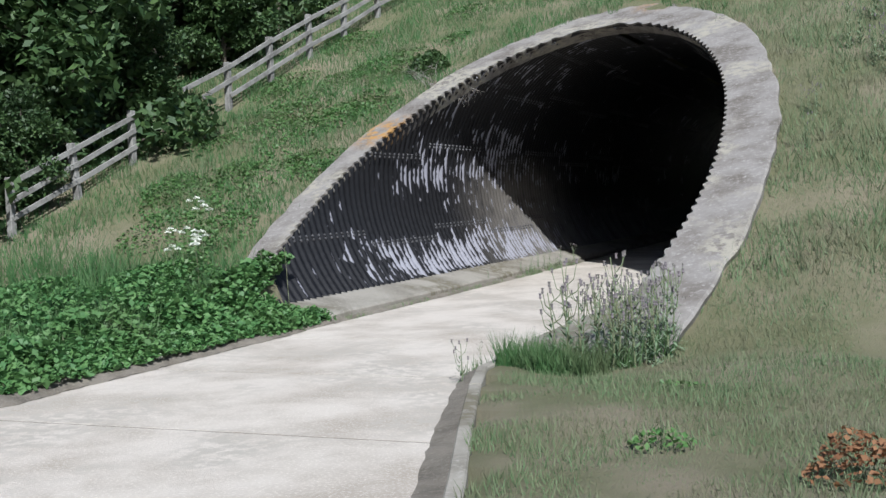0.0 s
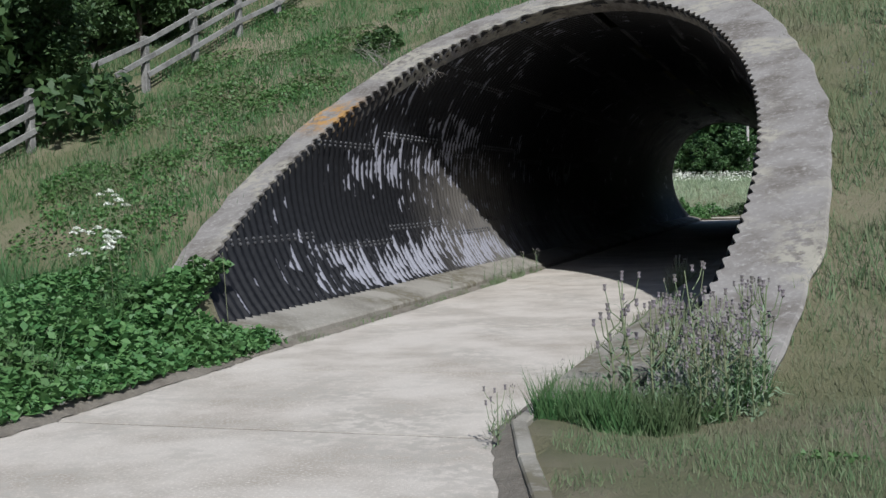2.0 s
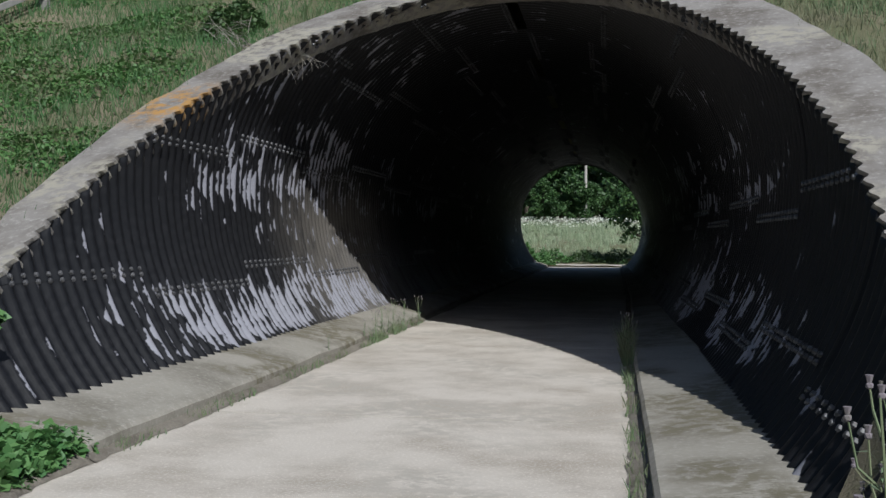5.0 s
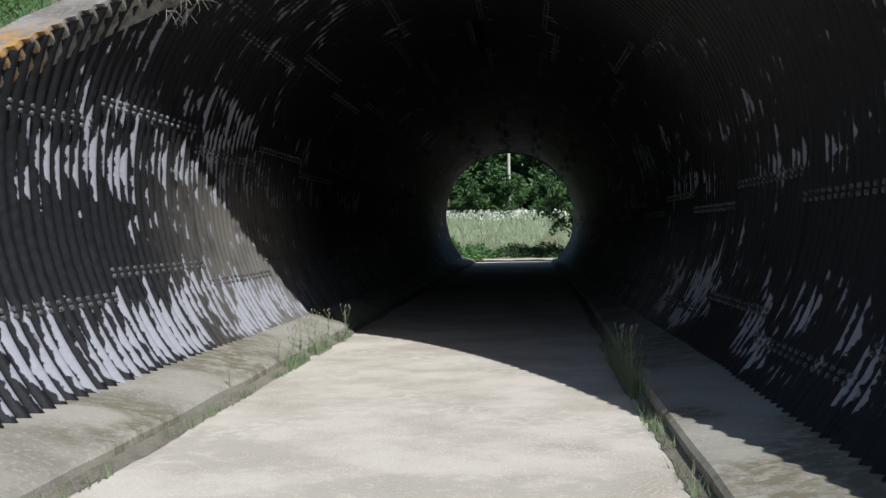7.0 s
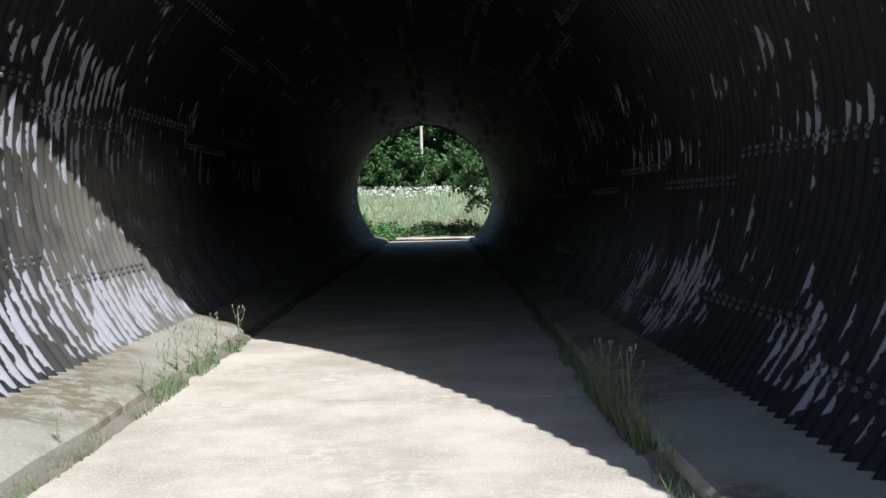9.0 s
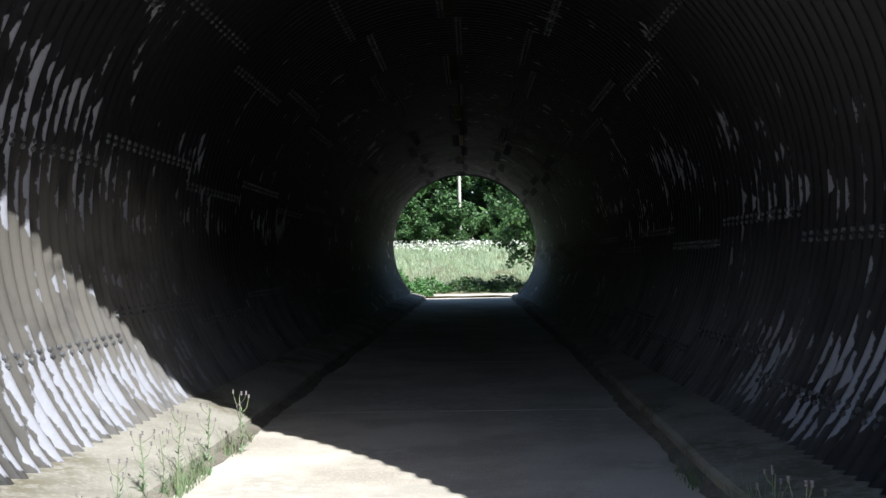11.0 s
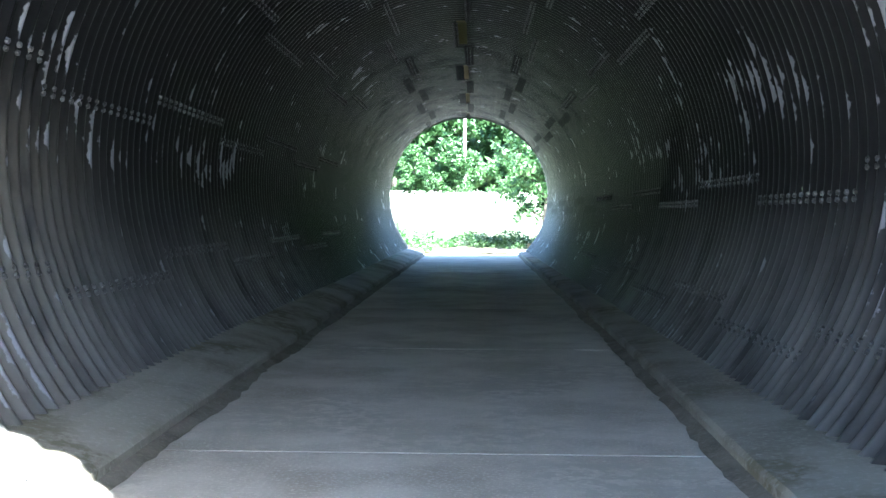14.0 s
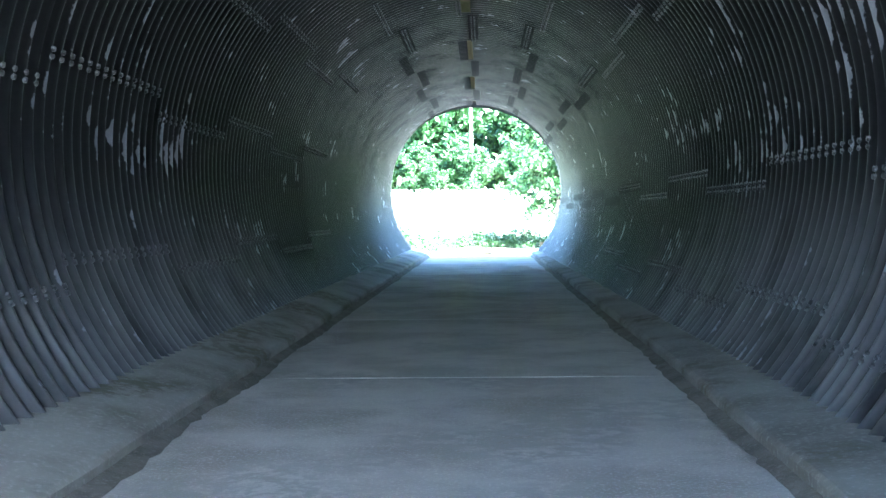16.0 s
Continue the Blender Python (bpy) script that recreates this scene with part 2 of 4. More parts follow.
def road_edges(y):
    """Left and right edge of the concrete at y."""
    for (xl0, xr0, y0), (xl1, xr1, y1) in zip(ROAD_ROWS, ROAD_ROWS[1:]):
        if y0 <= y <= y1:
            k = (y - y0) / (y1 - y0)
            return xl0 + k * (xl1 - xl0), xr0 + k * (xr1 - xr0)
    return None


ROAD_ROWS = [(-14.0, 15.5, -45.0), (-7.5, 9.3, -28.0), (-4.0, 5.85, -18.6), (-2.5, 4.25, -14.2), (-1.95, 3.3, -11.45), (-1.78, 2.78, -10.0), (-1.76, 2.2, -8.3),
             (-1.78, 1.9, -7.35), (-1.8, 1.88, -4.7), (-1.88, 1.88, -3.0), (-1.88, 1.88, 4.0), (-1.95, 2.03, 18.0), (-1.97, 1.97, 50.0), (-2.2, 2.3, 52.0), (-2.3, 3.5, 54.5), (-2.0, 6.0, 57.5)]


def smooth(a, b, v):
    k = min(1.0, max(0.0, (v - a) / (b - a)))
    return k * k * (3 - 2 * k)


def ground_z(x, y):
    xc = max(-4.0, min(5.0, x))
    near = (y + 5.66 + 0.25 * xc) / (2.2 + 0.011 * xc) - 0.07
    far = (Y_FAR + 0.3 - y) / 1.2
    bank = min(near, far, 8.2)
    low = 0.0
    e = road_edges(y)
    if e is not None:
        inside = min(x - e[0], e[1] - x)
        low += -0.16 if inside > 0 else 0.05 + 0.02 * min(1.0, -inside)
    if y > 59:
        low = 0.1 + 2.45 * smooth(59, 77, y) + 2.0 * smooth(90, 400, y)
    z = max(low, bank)
    if e is not None and y < -2.5 and e[0] - (0.75 if y > -5.2 else 0.05) < x < e[1] + (0.75 if y > -5.8 else 0.1):
        z = low - (0.1 if y > -5.8 else 0.0)
    quiet = 1.0 if e is None or y > -3 else smooth(0.0, 1.2, max(e[0] - x, x - e[1]))
    return z + slope_noise(x, y) * quiet


# ---------------- ground ----------------
def build_ground():
    xs = np.concatenate([-np.geomspace(900, 18, 14), np.arange(-17, 13.01, 0.28), np.geomspace(14, 900, 14)])
    ys = np.concatenate([-np.geomspace(900, 26, 10), np.arange(-25, 14.01, 0.28), np.arange(15, 42, 2.0), np.arange(42.5, 60, 0.5), np.geomspace(61, 1200, 24)])
    verts, idx = [], {}
    for j, y in enumerate(ys):
        for i, x in enumerate(xs):
            verts.append((x, y, ground_z(float(x), float(y))))
    nx = len(xs)
    faces = []
    for j in range(len(ys) - 1):
        for i in range(nx - 1):
            q = [j * nx + i, j * nx + i + 1, (j + 1) * nx + i + 1, (j + 1) * nx + i]
            c = sum((Vector(verts[k]) for k in q), Vector()) / 4
            if -8 < c.y < Y_FAR + 2:
                dx = c.x - pipe_x(c.y)
                if off_pipe(c.x, c.y, c.z) < 0.3 and c.z > 0.3 and -6.5 < c.y:
                    continue
                if -3.6 < c.y < Y_FAR and abs(dx) < 2.5 and c.z < 1.0:
                    continue
            faces.append(q)
    ob = mesh_ob("ground", verts, faces, M_GROUND, smooth=True)
    tagged(ob, "grassy ground rising into a steep embankment over the tunnel", "ground", kind="structure")


build_ground()


# ---------------- road and benches ----------------
def slab_mesh(name, y0, y1, drop, inset, material, parent, thick=0.22):
    """A cast slab between y0 and y1 with eased arrises; the sides follow the road's edges."""
    ys = [y0] + [r[2] for r in ROAD_ROWS if y0 + 0.2 < r[2] < y1 - 0.2] + [y1]
    verts, faces = [], []
    for k, y in enumerate(ys):
        xl, xr = road_edges(min(max(y, ROAD_ROWS[0][2]), ROAD_ROWS[-1][2]))
        z = -drop
        end = 0.003 if k in (0, len(ys) - 1) else 0.0
        w = 0.02 * noise.noise((y, 2.0, 4.0))
        verts += [(xl + inset, y, z - thick), (xl + inset, y, z - 0.012), (xl + inset + 0.015, y, z - end), (xr - inset - 0.015 + w, y, z - end), (xr - inset + w, y, z - 0.012), (xr - inset, y, z - thick)]
    n = 6
    for k in range(len(ys) - 1):
        for i in range(n):
            q = (i + 1) % n
            faces.append((k * n + i, (k + 1) * n + i, (k + 1) * n + q, k * n + q))
    faces += [tuple(range(n)), tuple(range(len(verts) - 1, len(verts) - n - 1, -1))]
    return mesh_ob(name, verts, faces, material, parent)


road = tagged(empty("road"), "pale worn concrete track of cast slabs running into the tunnel", "road", kind="structure")
CUTS = [-44.9, -28, -19.0, -14.0, -10.2, -7.55, -4.85, -1.12, 5.22, 11.1, 17.0, 22.9, 28.8, 34.7, 40.6, 46.5, 51.8, 57.4]
for a, b in zip(CUTS, CUTS[1:]):
    slab_mesh("slab", a + 0.018, b - 0.018, 0.0, 0.0, M_CONC, road)
slab_mesh("joint_filler", -44.8, 57.3, 0.009, 0.02, M_JOINT, road, 0.1)


def bench(name, side, y0, y1, label):
    """Raised concrete bench between the road and the wall of the pipe: kerb face, rounded arris, top rising to the wall."""
    prof = [(0.0, -0.2), (0.0, 0.1), (0.03, 0.13), (2.35, 0.17 if side > 0 else 0.24), (2.95, 0.22 if side > 0 else 0.34), (2.95, -0.2)]
    verts, faces = [], []
    ys = np.arange(y0, y1 + 0.01, 0.6)
    for y in ys:
        for px, pz in prof:
            w = 0.012 * noise.noise((y * 0.9, px * 3, side))
            if px < 1:
                px += abs(road_edges(y)[0 if side < 0 else 1]) + 0.004
            verts.append((side * (px + w), y, pz + w))
    n = len(prof)
    for k in range(len(ys) - 1):
        for i in range(n):
            j = (i + 1) % n
            f = (k * n + i, k * n + j, (k + 1) * n + j, (k + 1) * n + i)
            faces.append(f if side < 0 else f[::-1])
    faces += [tuple(range(n)), tuple(range(len(verts) - 1, len(verts) - n - 1, -1))]
    ob = mesh_ob(name, verts, faces, M_BENCH)
    tagged(ob, label, "kerb", kind="structure")
    return ob


bench("bench_left", -1, -3.3, 50.4, "worn concrete ledge along the foot of the tunnel wall")
bench("bench_right", 1, -5.9, 50.4, "grey concrete ledge along the foot of the tunnel wall")


# ---------------- tunnel lining ----------------
def plate(parent, a0, a1, y0, y1, step, lap, material):
    """One corrugated plate from angle a0 to a1 (degrees) and y0 to y1, trimmed at the two mouths."""
    n_a = max(3, int(math.ceil((a1 - a0) / step)) + 1)
    th = np.radians(np.linspace(a0, a1, n_a))
    dy = PITCH / 8
    yy = np.arange(y0, y1 + dy * 0.5, dy)
    Y, T = np.meshgrid(yy, th, indexing="ij")
    co, si = np.cos(T), np.sin(T)
    lo = cut_near((pipe_a(-9) + lap) * co, pipe_z(-9) + (pipe_b(-9) + lap) * si)
    hi = cut_far((pipe_a(60) + lap) * co, pipe_z(60) + (pipe_b(60) + lap) * si)
    if (Y.max(0) <= lo[0]).all() or (Y.min(0) >= hi[0]).all():
        return None
    Yc = np.clip(Y, lo, hi)
    wave = lap + DEPTH * np.cos(2 * np.pi * Yc / PITCH)
    verts = np.stack([pipe_x(Yc) + (pipe_a(Yc) + wave) * co, Yc, pipe_z(Yc) + (pipe_b(Yc) + wave) * si], -1).reshape(-1, 3)
    low = 3.2 * np.minimum((T + np.pi / 2) % (2 * np.pi), (2 * np.pi) - (T + np.pi / 2) % (2 * np.pi))
    side = np.where(co < 0, 40.0, 0.0)
    uvs = np.stack([Yc + side, low], -1).reshape(-1, 2)
    faces = []
    for i in range(len(yy) - 1):
        for j in range(n_a - 1):
            if max(Yc[i + 1, j] - Yc[i, j], Yc[i + 1, j + 1] - Yc[i, j + 1]) < 1e-5:
                continue
            a = i * n_a + j
            faces.append((a, a + 1, a + n_a + 1, a + n_a))
    if not faces:
        return None
    return mesh_ob("plate", verts, faces, material, parent, smooth=True, uvs=uvs)


lining = tagged(empty("tunnel_lining"), "black corrugated steel tunnel lining of bolted plates with flaking coat", "tunnel lining", kind="structure")
SEAMS = [-52, -29, -4.4, 40, 66, 90, 114, 140, 168.5, 199, 232]      # degrees round the pipe
STAGGER = 2.2
RING = 3.0


def bolt_rows(parent, a, y0, y1, lap):
    """Two rows of hexagonal bolt heads on the crests of a lengthwise seam at a degrees."""
    verts, faces = [], []
    y = math.ceil(y0 / PITCH) * PITCH
    while y < y1 - 0.02:
        yc = y + PITCH / 2                       # crests that stand into the tunnel
        for da, yy in ((-0.55, yc), (0.55, yc)):
            th = radians(a + da)
            inn = lap - DEPTH
            c = Vector((pipe_x(yy) + (pipe_a(yy) + inn) * math.cos(th), yy, pipe_z(yy) + (pipe_b(yy) + inn) * math.sin(th)))
            if not (cut_near(c.x - pipe_x(yy), c.z) + 0.05 < yy < cut_far(c.x, c.z) - 0.05):
                continue
            n, t1, t2 = Vector((-math.cos(th), 0, -math.sin(th))), Vector((0, 1, 0)), Vector((-math.sin(th), 0, math.cos(th)))
            k0 = len(verts)
            for h, rad in ((-0.004, 0.026), (0.018, 0.023), (0.024, 0.015)):
                for q in range(6):
                    g = q * math.pi / 3
                    verts.append(c + n * h + (t1 * math.cos(g) + t2 * math.sin(g)) * rad)
            for lv in (0, 6):
                for q in range(6):
                    faces.append((k0 + lv + q, k0 + lv + (q + 1) % 6, k0 + lv + 6 + (q + 1) % 6, k0 + lv + 6 + q))
            faces.append(tuple(k0 + 12 + q for q in range(6)))
        y += PITCH
    if faces:
        mesh_ob("bolts", verts, faces, M_BOLT, parent, "bolt heads along the lap of the plate")


for ring in range(-4, 18):
    for col in range(len(SEAMS) - 1):
        off = 12.06 if SEAMS[col] < 90 else 15.06
        y0 = off - 12 + RING * ring
        s = STAGGER if ring % 2 else -STAGGER
        top = 10 < (SEAMS[col] + SEAMS[col + 1]) / 2 < 150 and y0 > 25
        lap = 0.007 * ((ring + col) % 2)
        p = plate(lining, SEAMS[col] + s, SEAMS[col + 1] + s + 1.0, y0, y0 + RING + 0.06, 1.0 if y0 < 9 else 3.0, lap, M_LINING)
        if p is not None and 0 < col < 10 and y0 < 30:
            bolt_rows(p, SEAMS[col] + s + 0.5, y0, y0 + RING, lap)
        if p is not None and top:
            # dark strap of old coat left on the lap
            plate_strap = plate(p, SEAMS[col] + s - 1.3, SEAMS[col] + s + 2.2, y0 + 0.02, y0 + RING - 0.02, 1.2, -0.006, M_STRAP)
            if plate_strap is not None:
                plate_strap.name = "seam_strap"


# ---------------- collars ----------------
def collar(name, cut, mid, wide, thick, label):
    """Concrete ring beam lying in the slope round the mouth."""
    verts, faces = [], []
    ths = np.radians(np.arange(-50, 230.1, 0.3))
    for th in ths:
        wob = 0.07 * noise.noise((math.cos(th) * 3, math.sin(th) * 3, 5)) + 0.045 * noise.noise((math.cos(th) * 17, math.sin(th) * 17, 7))
        a, b, x0, zc = pipe_a(mid), pipe_b(mid), pipe_x(mid), pipe_z(mid)
        ca, sa = math.cos(th), math.sin(th)
        y_rim = cut(a * ca, zc + b * sa)
        tooth = DEPTH * math.cos(2 * math.pi * y_rim / PITCH) + 0.01
        w = wide + 0.22 * max(0.0, ca) + wob
        for rad, out in ((tooth, 0.0), (tooth + 0.004, 0.05), (w, 0.06), (w + 0.03, 0.02), (w, -thick), (0.06, -thick)):
            x, z = (a + rad) * ca, zc + (b + rad) * sa
            y = cut(x, z) - (out if cut is cut_near else -out)
            verts.append((x + x0, y, z + out * 0.4 + 0.012 * noise.noise((x * 5, z * 5, rad))))
    n = 6
    for k in range(len(ths) - 1):
        for i in range(n):
            j = (i + 1) % n
            faces.append((k * n + i, k * n + j, (k + 1) * n + j, (k + 1) * n + i))
    faces += [tuple(range(n)), tuple(range(len(verts) - 1, len(verts) - n - 1, -1))]
    ob = mesh_ob(name, verts, faces, M_COLLAR)
    tagged(ob, label, "tunnel collar", kind="structure")


collar("collar_near", cut_near, -9.0, 0.52, 0.4, "weathered grey concrete collar with lichen round the tunnel mouth")
collar("collar_far", cut_far, 60.0, 0.4, 0.4, "weathered grey concrete collar round the far tunnel mouth")


# ---------------- growth and loose things ----------------
rng = np.random.RandomState(7)


def quick_mesh(name, verts, faces_n, material, parent=None, label="", smooth=False):
    """Mesh from a vertex array in which every faces_n vertices in a row make one face."""
    me = bpy.data.meshes.new(name)
    n = len(verts)
    me.vertices.add(n)
    me.vertices.foreach_set("co", np.ascontiguousarray(verts, dtype=np.float32).ravel())
    me.loops.add(n)
    me.loops.foreach_set("vertex_index", np.arange(n, dtype=np.int32))
    me.polygons.add(n // faces_n)
    me.polygons.foreach_set("loop_start", np.arange(0, n, faces_n, dtype=np.int32))
    me.update(calc_edges=True)
    me.materials.append(material)
    ob = new(name, me)
    if parent is not None:
        ob.parent = parent
    if label:
        tagged(ob, label)
    return ob


def leaf_quads(pts, size, up=0.35, long=1.6):
    """A pointed leaf at each point, turned at random but tending to face up."""
    n = len(pts)
    nor = rng.randn(n, 3)
    nor[:, 2] = np.abs(nor[:, 2]) + up
    nor /= np.linalg.norm(nor, axis=1)[:, None]
    a = np.cross(nor, rng.randn(n, 3))
    a /= np.linalg.norm(a, axis=1)[:, None] + 1e-9
    b = np.cross(nor, a)
    sz = size * (0.6 + 0.8 * rng.rand(n))[:, None]
    v = np.stack([pts - a * sz * long * 0.5, pts - a * sz * 0.05 + b * sz * 0.42, pts + a * sz * long * 0.5 - nor * sz * 0.2, pts - a * sz * 0.05 - b * sz * 0.42], 1)
    return v.reshape(-1, 3)


def tube(points, radii, sides=6):
    """Vertices and faces of a tapering round limb along points."""
    verts, faces = [], []
    pts = [Vector(p) for p in points]
    for k, p in enumerate(pts):
        d = (pts[min(k + 1, len(pts) - 1)] - pts[max(k - 1, 0)]).normalized()
        u = d.cross(Vector((0.3, 1, 0.2))).normalized()
        w = d.cross(u)
        for q in range(sides):
            g = 2 * math.pi * q / sides
            verts.append(p + (u * math.cos(g) + w * math.sin(g)) * radii[k])
    for k in range(len(pts) - 1):
        for q in range(sides):
            r = (q + 1) % sides
            faces.append((k * sides + q, k * sides + r, (k + 1) * sides + r, (k + 1) * sides + q))
    faces.append(tuple(range((len(pts) - 1) * sides, len(pts) * sides)))
    return verts, faces


def joined(tubes):
    verts, faces = [], []
    for v, f in tubes:
        k = len(verts)
        verts += v
        faces += [tuple(i + k for i in q) for q in f]
    return verts, faces


def tree(name, h, spread, leaves, size, seed, material, label, low=0.15):
    """A trunk with limbs and a lobed crown of many leaves, standing at the origin."""
    r = random.Random(seed)
    top = empty(name)
    limbs, lobes = [], []
    trunk = [(0.15 * h * 0.1 * math.sin(k * 1.3 + seed), 0.1 * math.cos(k), h * 0.8 * k / 7) for k in range(8)]
    limbs.append(tube(trunk, [0.022 * h * (1 - k / 8.5) for k in range(8)], 8))
    for k in range(12):
        g = k * 2.4 + r.random()
        z0 = h * (low + 0.6 * k / 12)
        ln = spread * (0.55 + 0.45 * r.random()) * (1.0 - 0.35 * k / 12)
        e = (math.cos(g) * ln, math.sin(g) * ln, z0 + h * (0.08 + 0.14 * r.random()))
        m = (e[0] * 0.5, e[1] * 0.5, z0 + 0.3 * (e[2] - z0))
        limbs.append(tube([(0, 0, z0), m, e], [0.009 * h, 0.006 * h, 0.002 * h], 5))
        lobes += [(e, spread * 0.34), (m, spread * 0.3)]
    lobes += [((0, 0, h * 0.86), spread * 0.4), ((0.2 * spread, 0.1, h * 0.75), spread * 0.42)]
    mesh_ob("trunk", *joined(limbs), M_BARK, top, smooth=True)
    pts = []
    per = leaves // len(lobes)
    for c, rad in lobes:
        d = rng.randn(per, 3)
        d /= np.linalg.norm(d, axis=1)[:, None]
        rr = rad * (0.45 + 0.65 * rng.rand(per) ** 0.6) * (0.8 + 0.4 * np.sin(d[:, 0] * 5 + seed) * np.cos(d[:, 2] * 4))
        pts.append(np.array(c) + d * rr[:, None] * np.array([1, 1, 0.75]))
    quick_mesh("crown", leaf_quads(np.concatenate(pts), size), 4, material, top)
    return tagged(top, label, "tree")


def stand(ob, x, y, rz=0.0, scale=1.0, dz=-0.05):
    ob.matrix_basis = pose(x, y, ground_z(x, y) + dz, 0, 0, rz) @ Matrix.Scale(scale, 4)
    return ob


def stand_copy(ob, x, y, rz=0.0, scale=1.0, dz=-0.05):
    k = copy_thing(ob, pose(x, y, ground_z(x, y) + dz, 0, 0, rz))
    k.scale = (scale, scale, scale)
    return k


# Leaf green darkened: the shade the trees stand in is put into the colour.
M_SHADELEAF = leafy("shade_toned_leaves", (0.03, 0.07, 0.022), (0.07, 0.125, 0.036), (0.025, 0.052, 0.018), 0.6, 0.2)
M_PARSLEY = plain("white_flowers", (0.72, 0.74, 0.66), (0.6, 0.62, 0.52), (0.8, 0.8, 0.74), 3, 30, 0.8)
M_STEM = leafy("green_stems", (0.14, 0.19, 0.10), (0.2, 0.24, 0.13), (0.17, 0.18, 0.10), 0.7, 0.1)
M_THISTLE = leafy("thistle_leaves", (0.14, 0.21, 0.12), (0.24, 0.31, 0.2), (0.12, 0.19, 0.095), 0.65, 0.15)
M_HEAD = plain("thistle_heads", (0.19, 0.165, 0.18), (0.13, 0.125, 0.10), (0.28, 0.23, 0.28), 8, 40, 0.9)
M_DOCK = leafy("dock_seed", (0.16, 0.07, 0.03), (0.22, 0.11, 0.05), (0.10, 0.08, 0.03), 0.8, 0.1)
M_TWIG = plain("dead_twigs", (0.26, 0.24, 0.21), (0.14, 0.125, 0.11), (0.34, 0.32, 0.29), 3, 30, 0.9)
M_POLE = plain("pole_timber", (0.42, 0.40, 0.37), (0.28, 0.26, 0.24), (0.5, 0.48, 0.45), 2, 20, 0.85)
M_MEADOW = leafy("meadow_blades", (0.24, 0.33, 0.19), (0.42, 0.47, 0.33), (0.32, 0.39, 0.24), 0.75, 0.25)
M_NETTLE = leafy("nettle_leaves", (0.07, 0.17, 0.045), (0.12, 0.22, 0.07), (0.09, 0.16, 0.05))
M_DRYGRASS = leafy("dry_grass_blades", (0.09, 0.16, 0.068), (0.175, 0.21, 0.112), (0.16, 0.16, 0.098), 0.75, 0.2)
M_LUSH = leafy("lush_grass_blades", (0.038, 0.12, 0.034), (0.085, 0.175, 0.058), (0.115, 0.145, 0.07), 0.7, 0.25)


def blades(name, n, box, hmin, hmax, material, label, keep=None, wide=0.006):
    """Grass blades over a stretch of ground."""
    x0, x1, y0, y1 = box
    out = []
    xs, ys = rng.uniform(x0, x1, n), rng.uniform(y0, y1, n)
    hh = rng.uniform(hmin, hmax, n)
    for x, y, h in zip(xs, ys, hh):
        e = road_edges(y)
        if -6.8 < y < Y_FAR and off_pipe(x, y, ground_z(x, y)) < (0.64 if x > 0 else 0.44) + 0.3 * noise.noise((x * 2, y * 2, 30.0)):
            continue
        if e is not None and y < -2 and e[0] - 0.02 < x < e[1] + 0.1:
            continue
        if keep is not None and not keep(x, y):
            continue
        patch = noise.noise((x * 0.8, y * 0.8, 11.0))
        if patch < -0.35:
            h *= 0.5
        h *= 1.0 + 0.7 * patch
        z = ground_z(x, y) - 0.01
        g = rng.uniform(0, 6.283)
        c, sn = math.cos(g), math.sin(g)
        w = wide * (0.7 + h * 2)
        lx, ly = rng.uniform(-0.55, 0.55, 2) * h
        out += [(x - c * w, y - sn * w, z), (x + c * w, y + sn * w, z), (x + lx + c * w * 0.3, y + ly + sn * w * 0.3, z + h)]
    ob = quick_mesh(name, np.array(out), 3, material)
    return tagged(ob, label, "grass", kind="stuff")


blades("lawn_grass", 120000, (1.9, 9.5, -17.5, -2.5), 0.03, 0.10, M_DRYGRASS, "short patchy green and dry lawn grass", lambda x, y: x - (road_edges(y) or (0, 0))[1] > 0.3 + 0.6 * noise.noise((x * 1.5, y * 1.5, 40.0)) or y > -7.0, 0.005)
blades("bank_grass", 60000, (2.5, 11.0, -5.0, 13.0), 0.06, 0.24, M_DRYGRASS, "dry tussocky grass on the embankment", None, 0.007)
blades("slope_grass", 100000, (-11.0, 2.5, -6.5, 15.0), 0.06, 0.24, M_LUSH, "lush green grass on the embankment slope", None, 0.008)
blades("verge_grass", 16000, (-9.0, -2.2, -12.0, -2.8), 0.2, 0.62, M_LUSH, "long green grass beside the track", None, 0.0045)
blades("kerb_grass", 15000, (1.95, 3.7, -7.4, -4.8), 0.12, 0.42, M_LUSH, "tall grass tuft among thistles by the kerb", lambda x, y: math.hypot((x - 2.55) / 1.0, (y + 6.15) / 1.2) < 0.95 + 0.3 * noise.noise((x * 2.5, y * 2.5, 55.0)), 0.005)
blades("meadow_grass", 40000, (-14.0, 14.0, 59.0, 77.0), 0.2, 0.5, M_MEADOW, "pale green meadow grass on the far bank", None, 0.016)


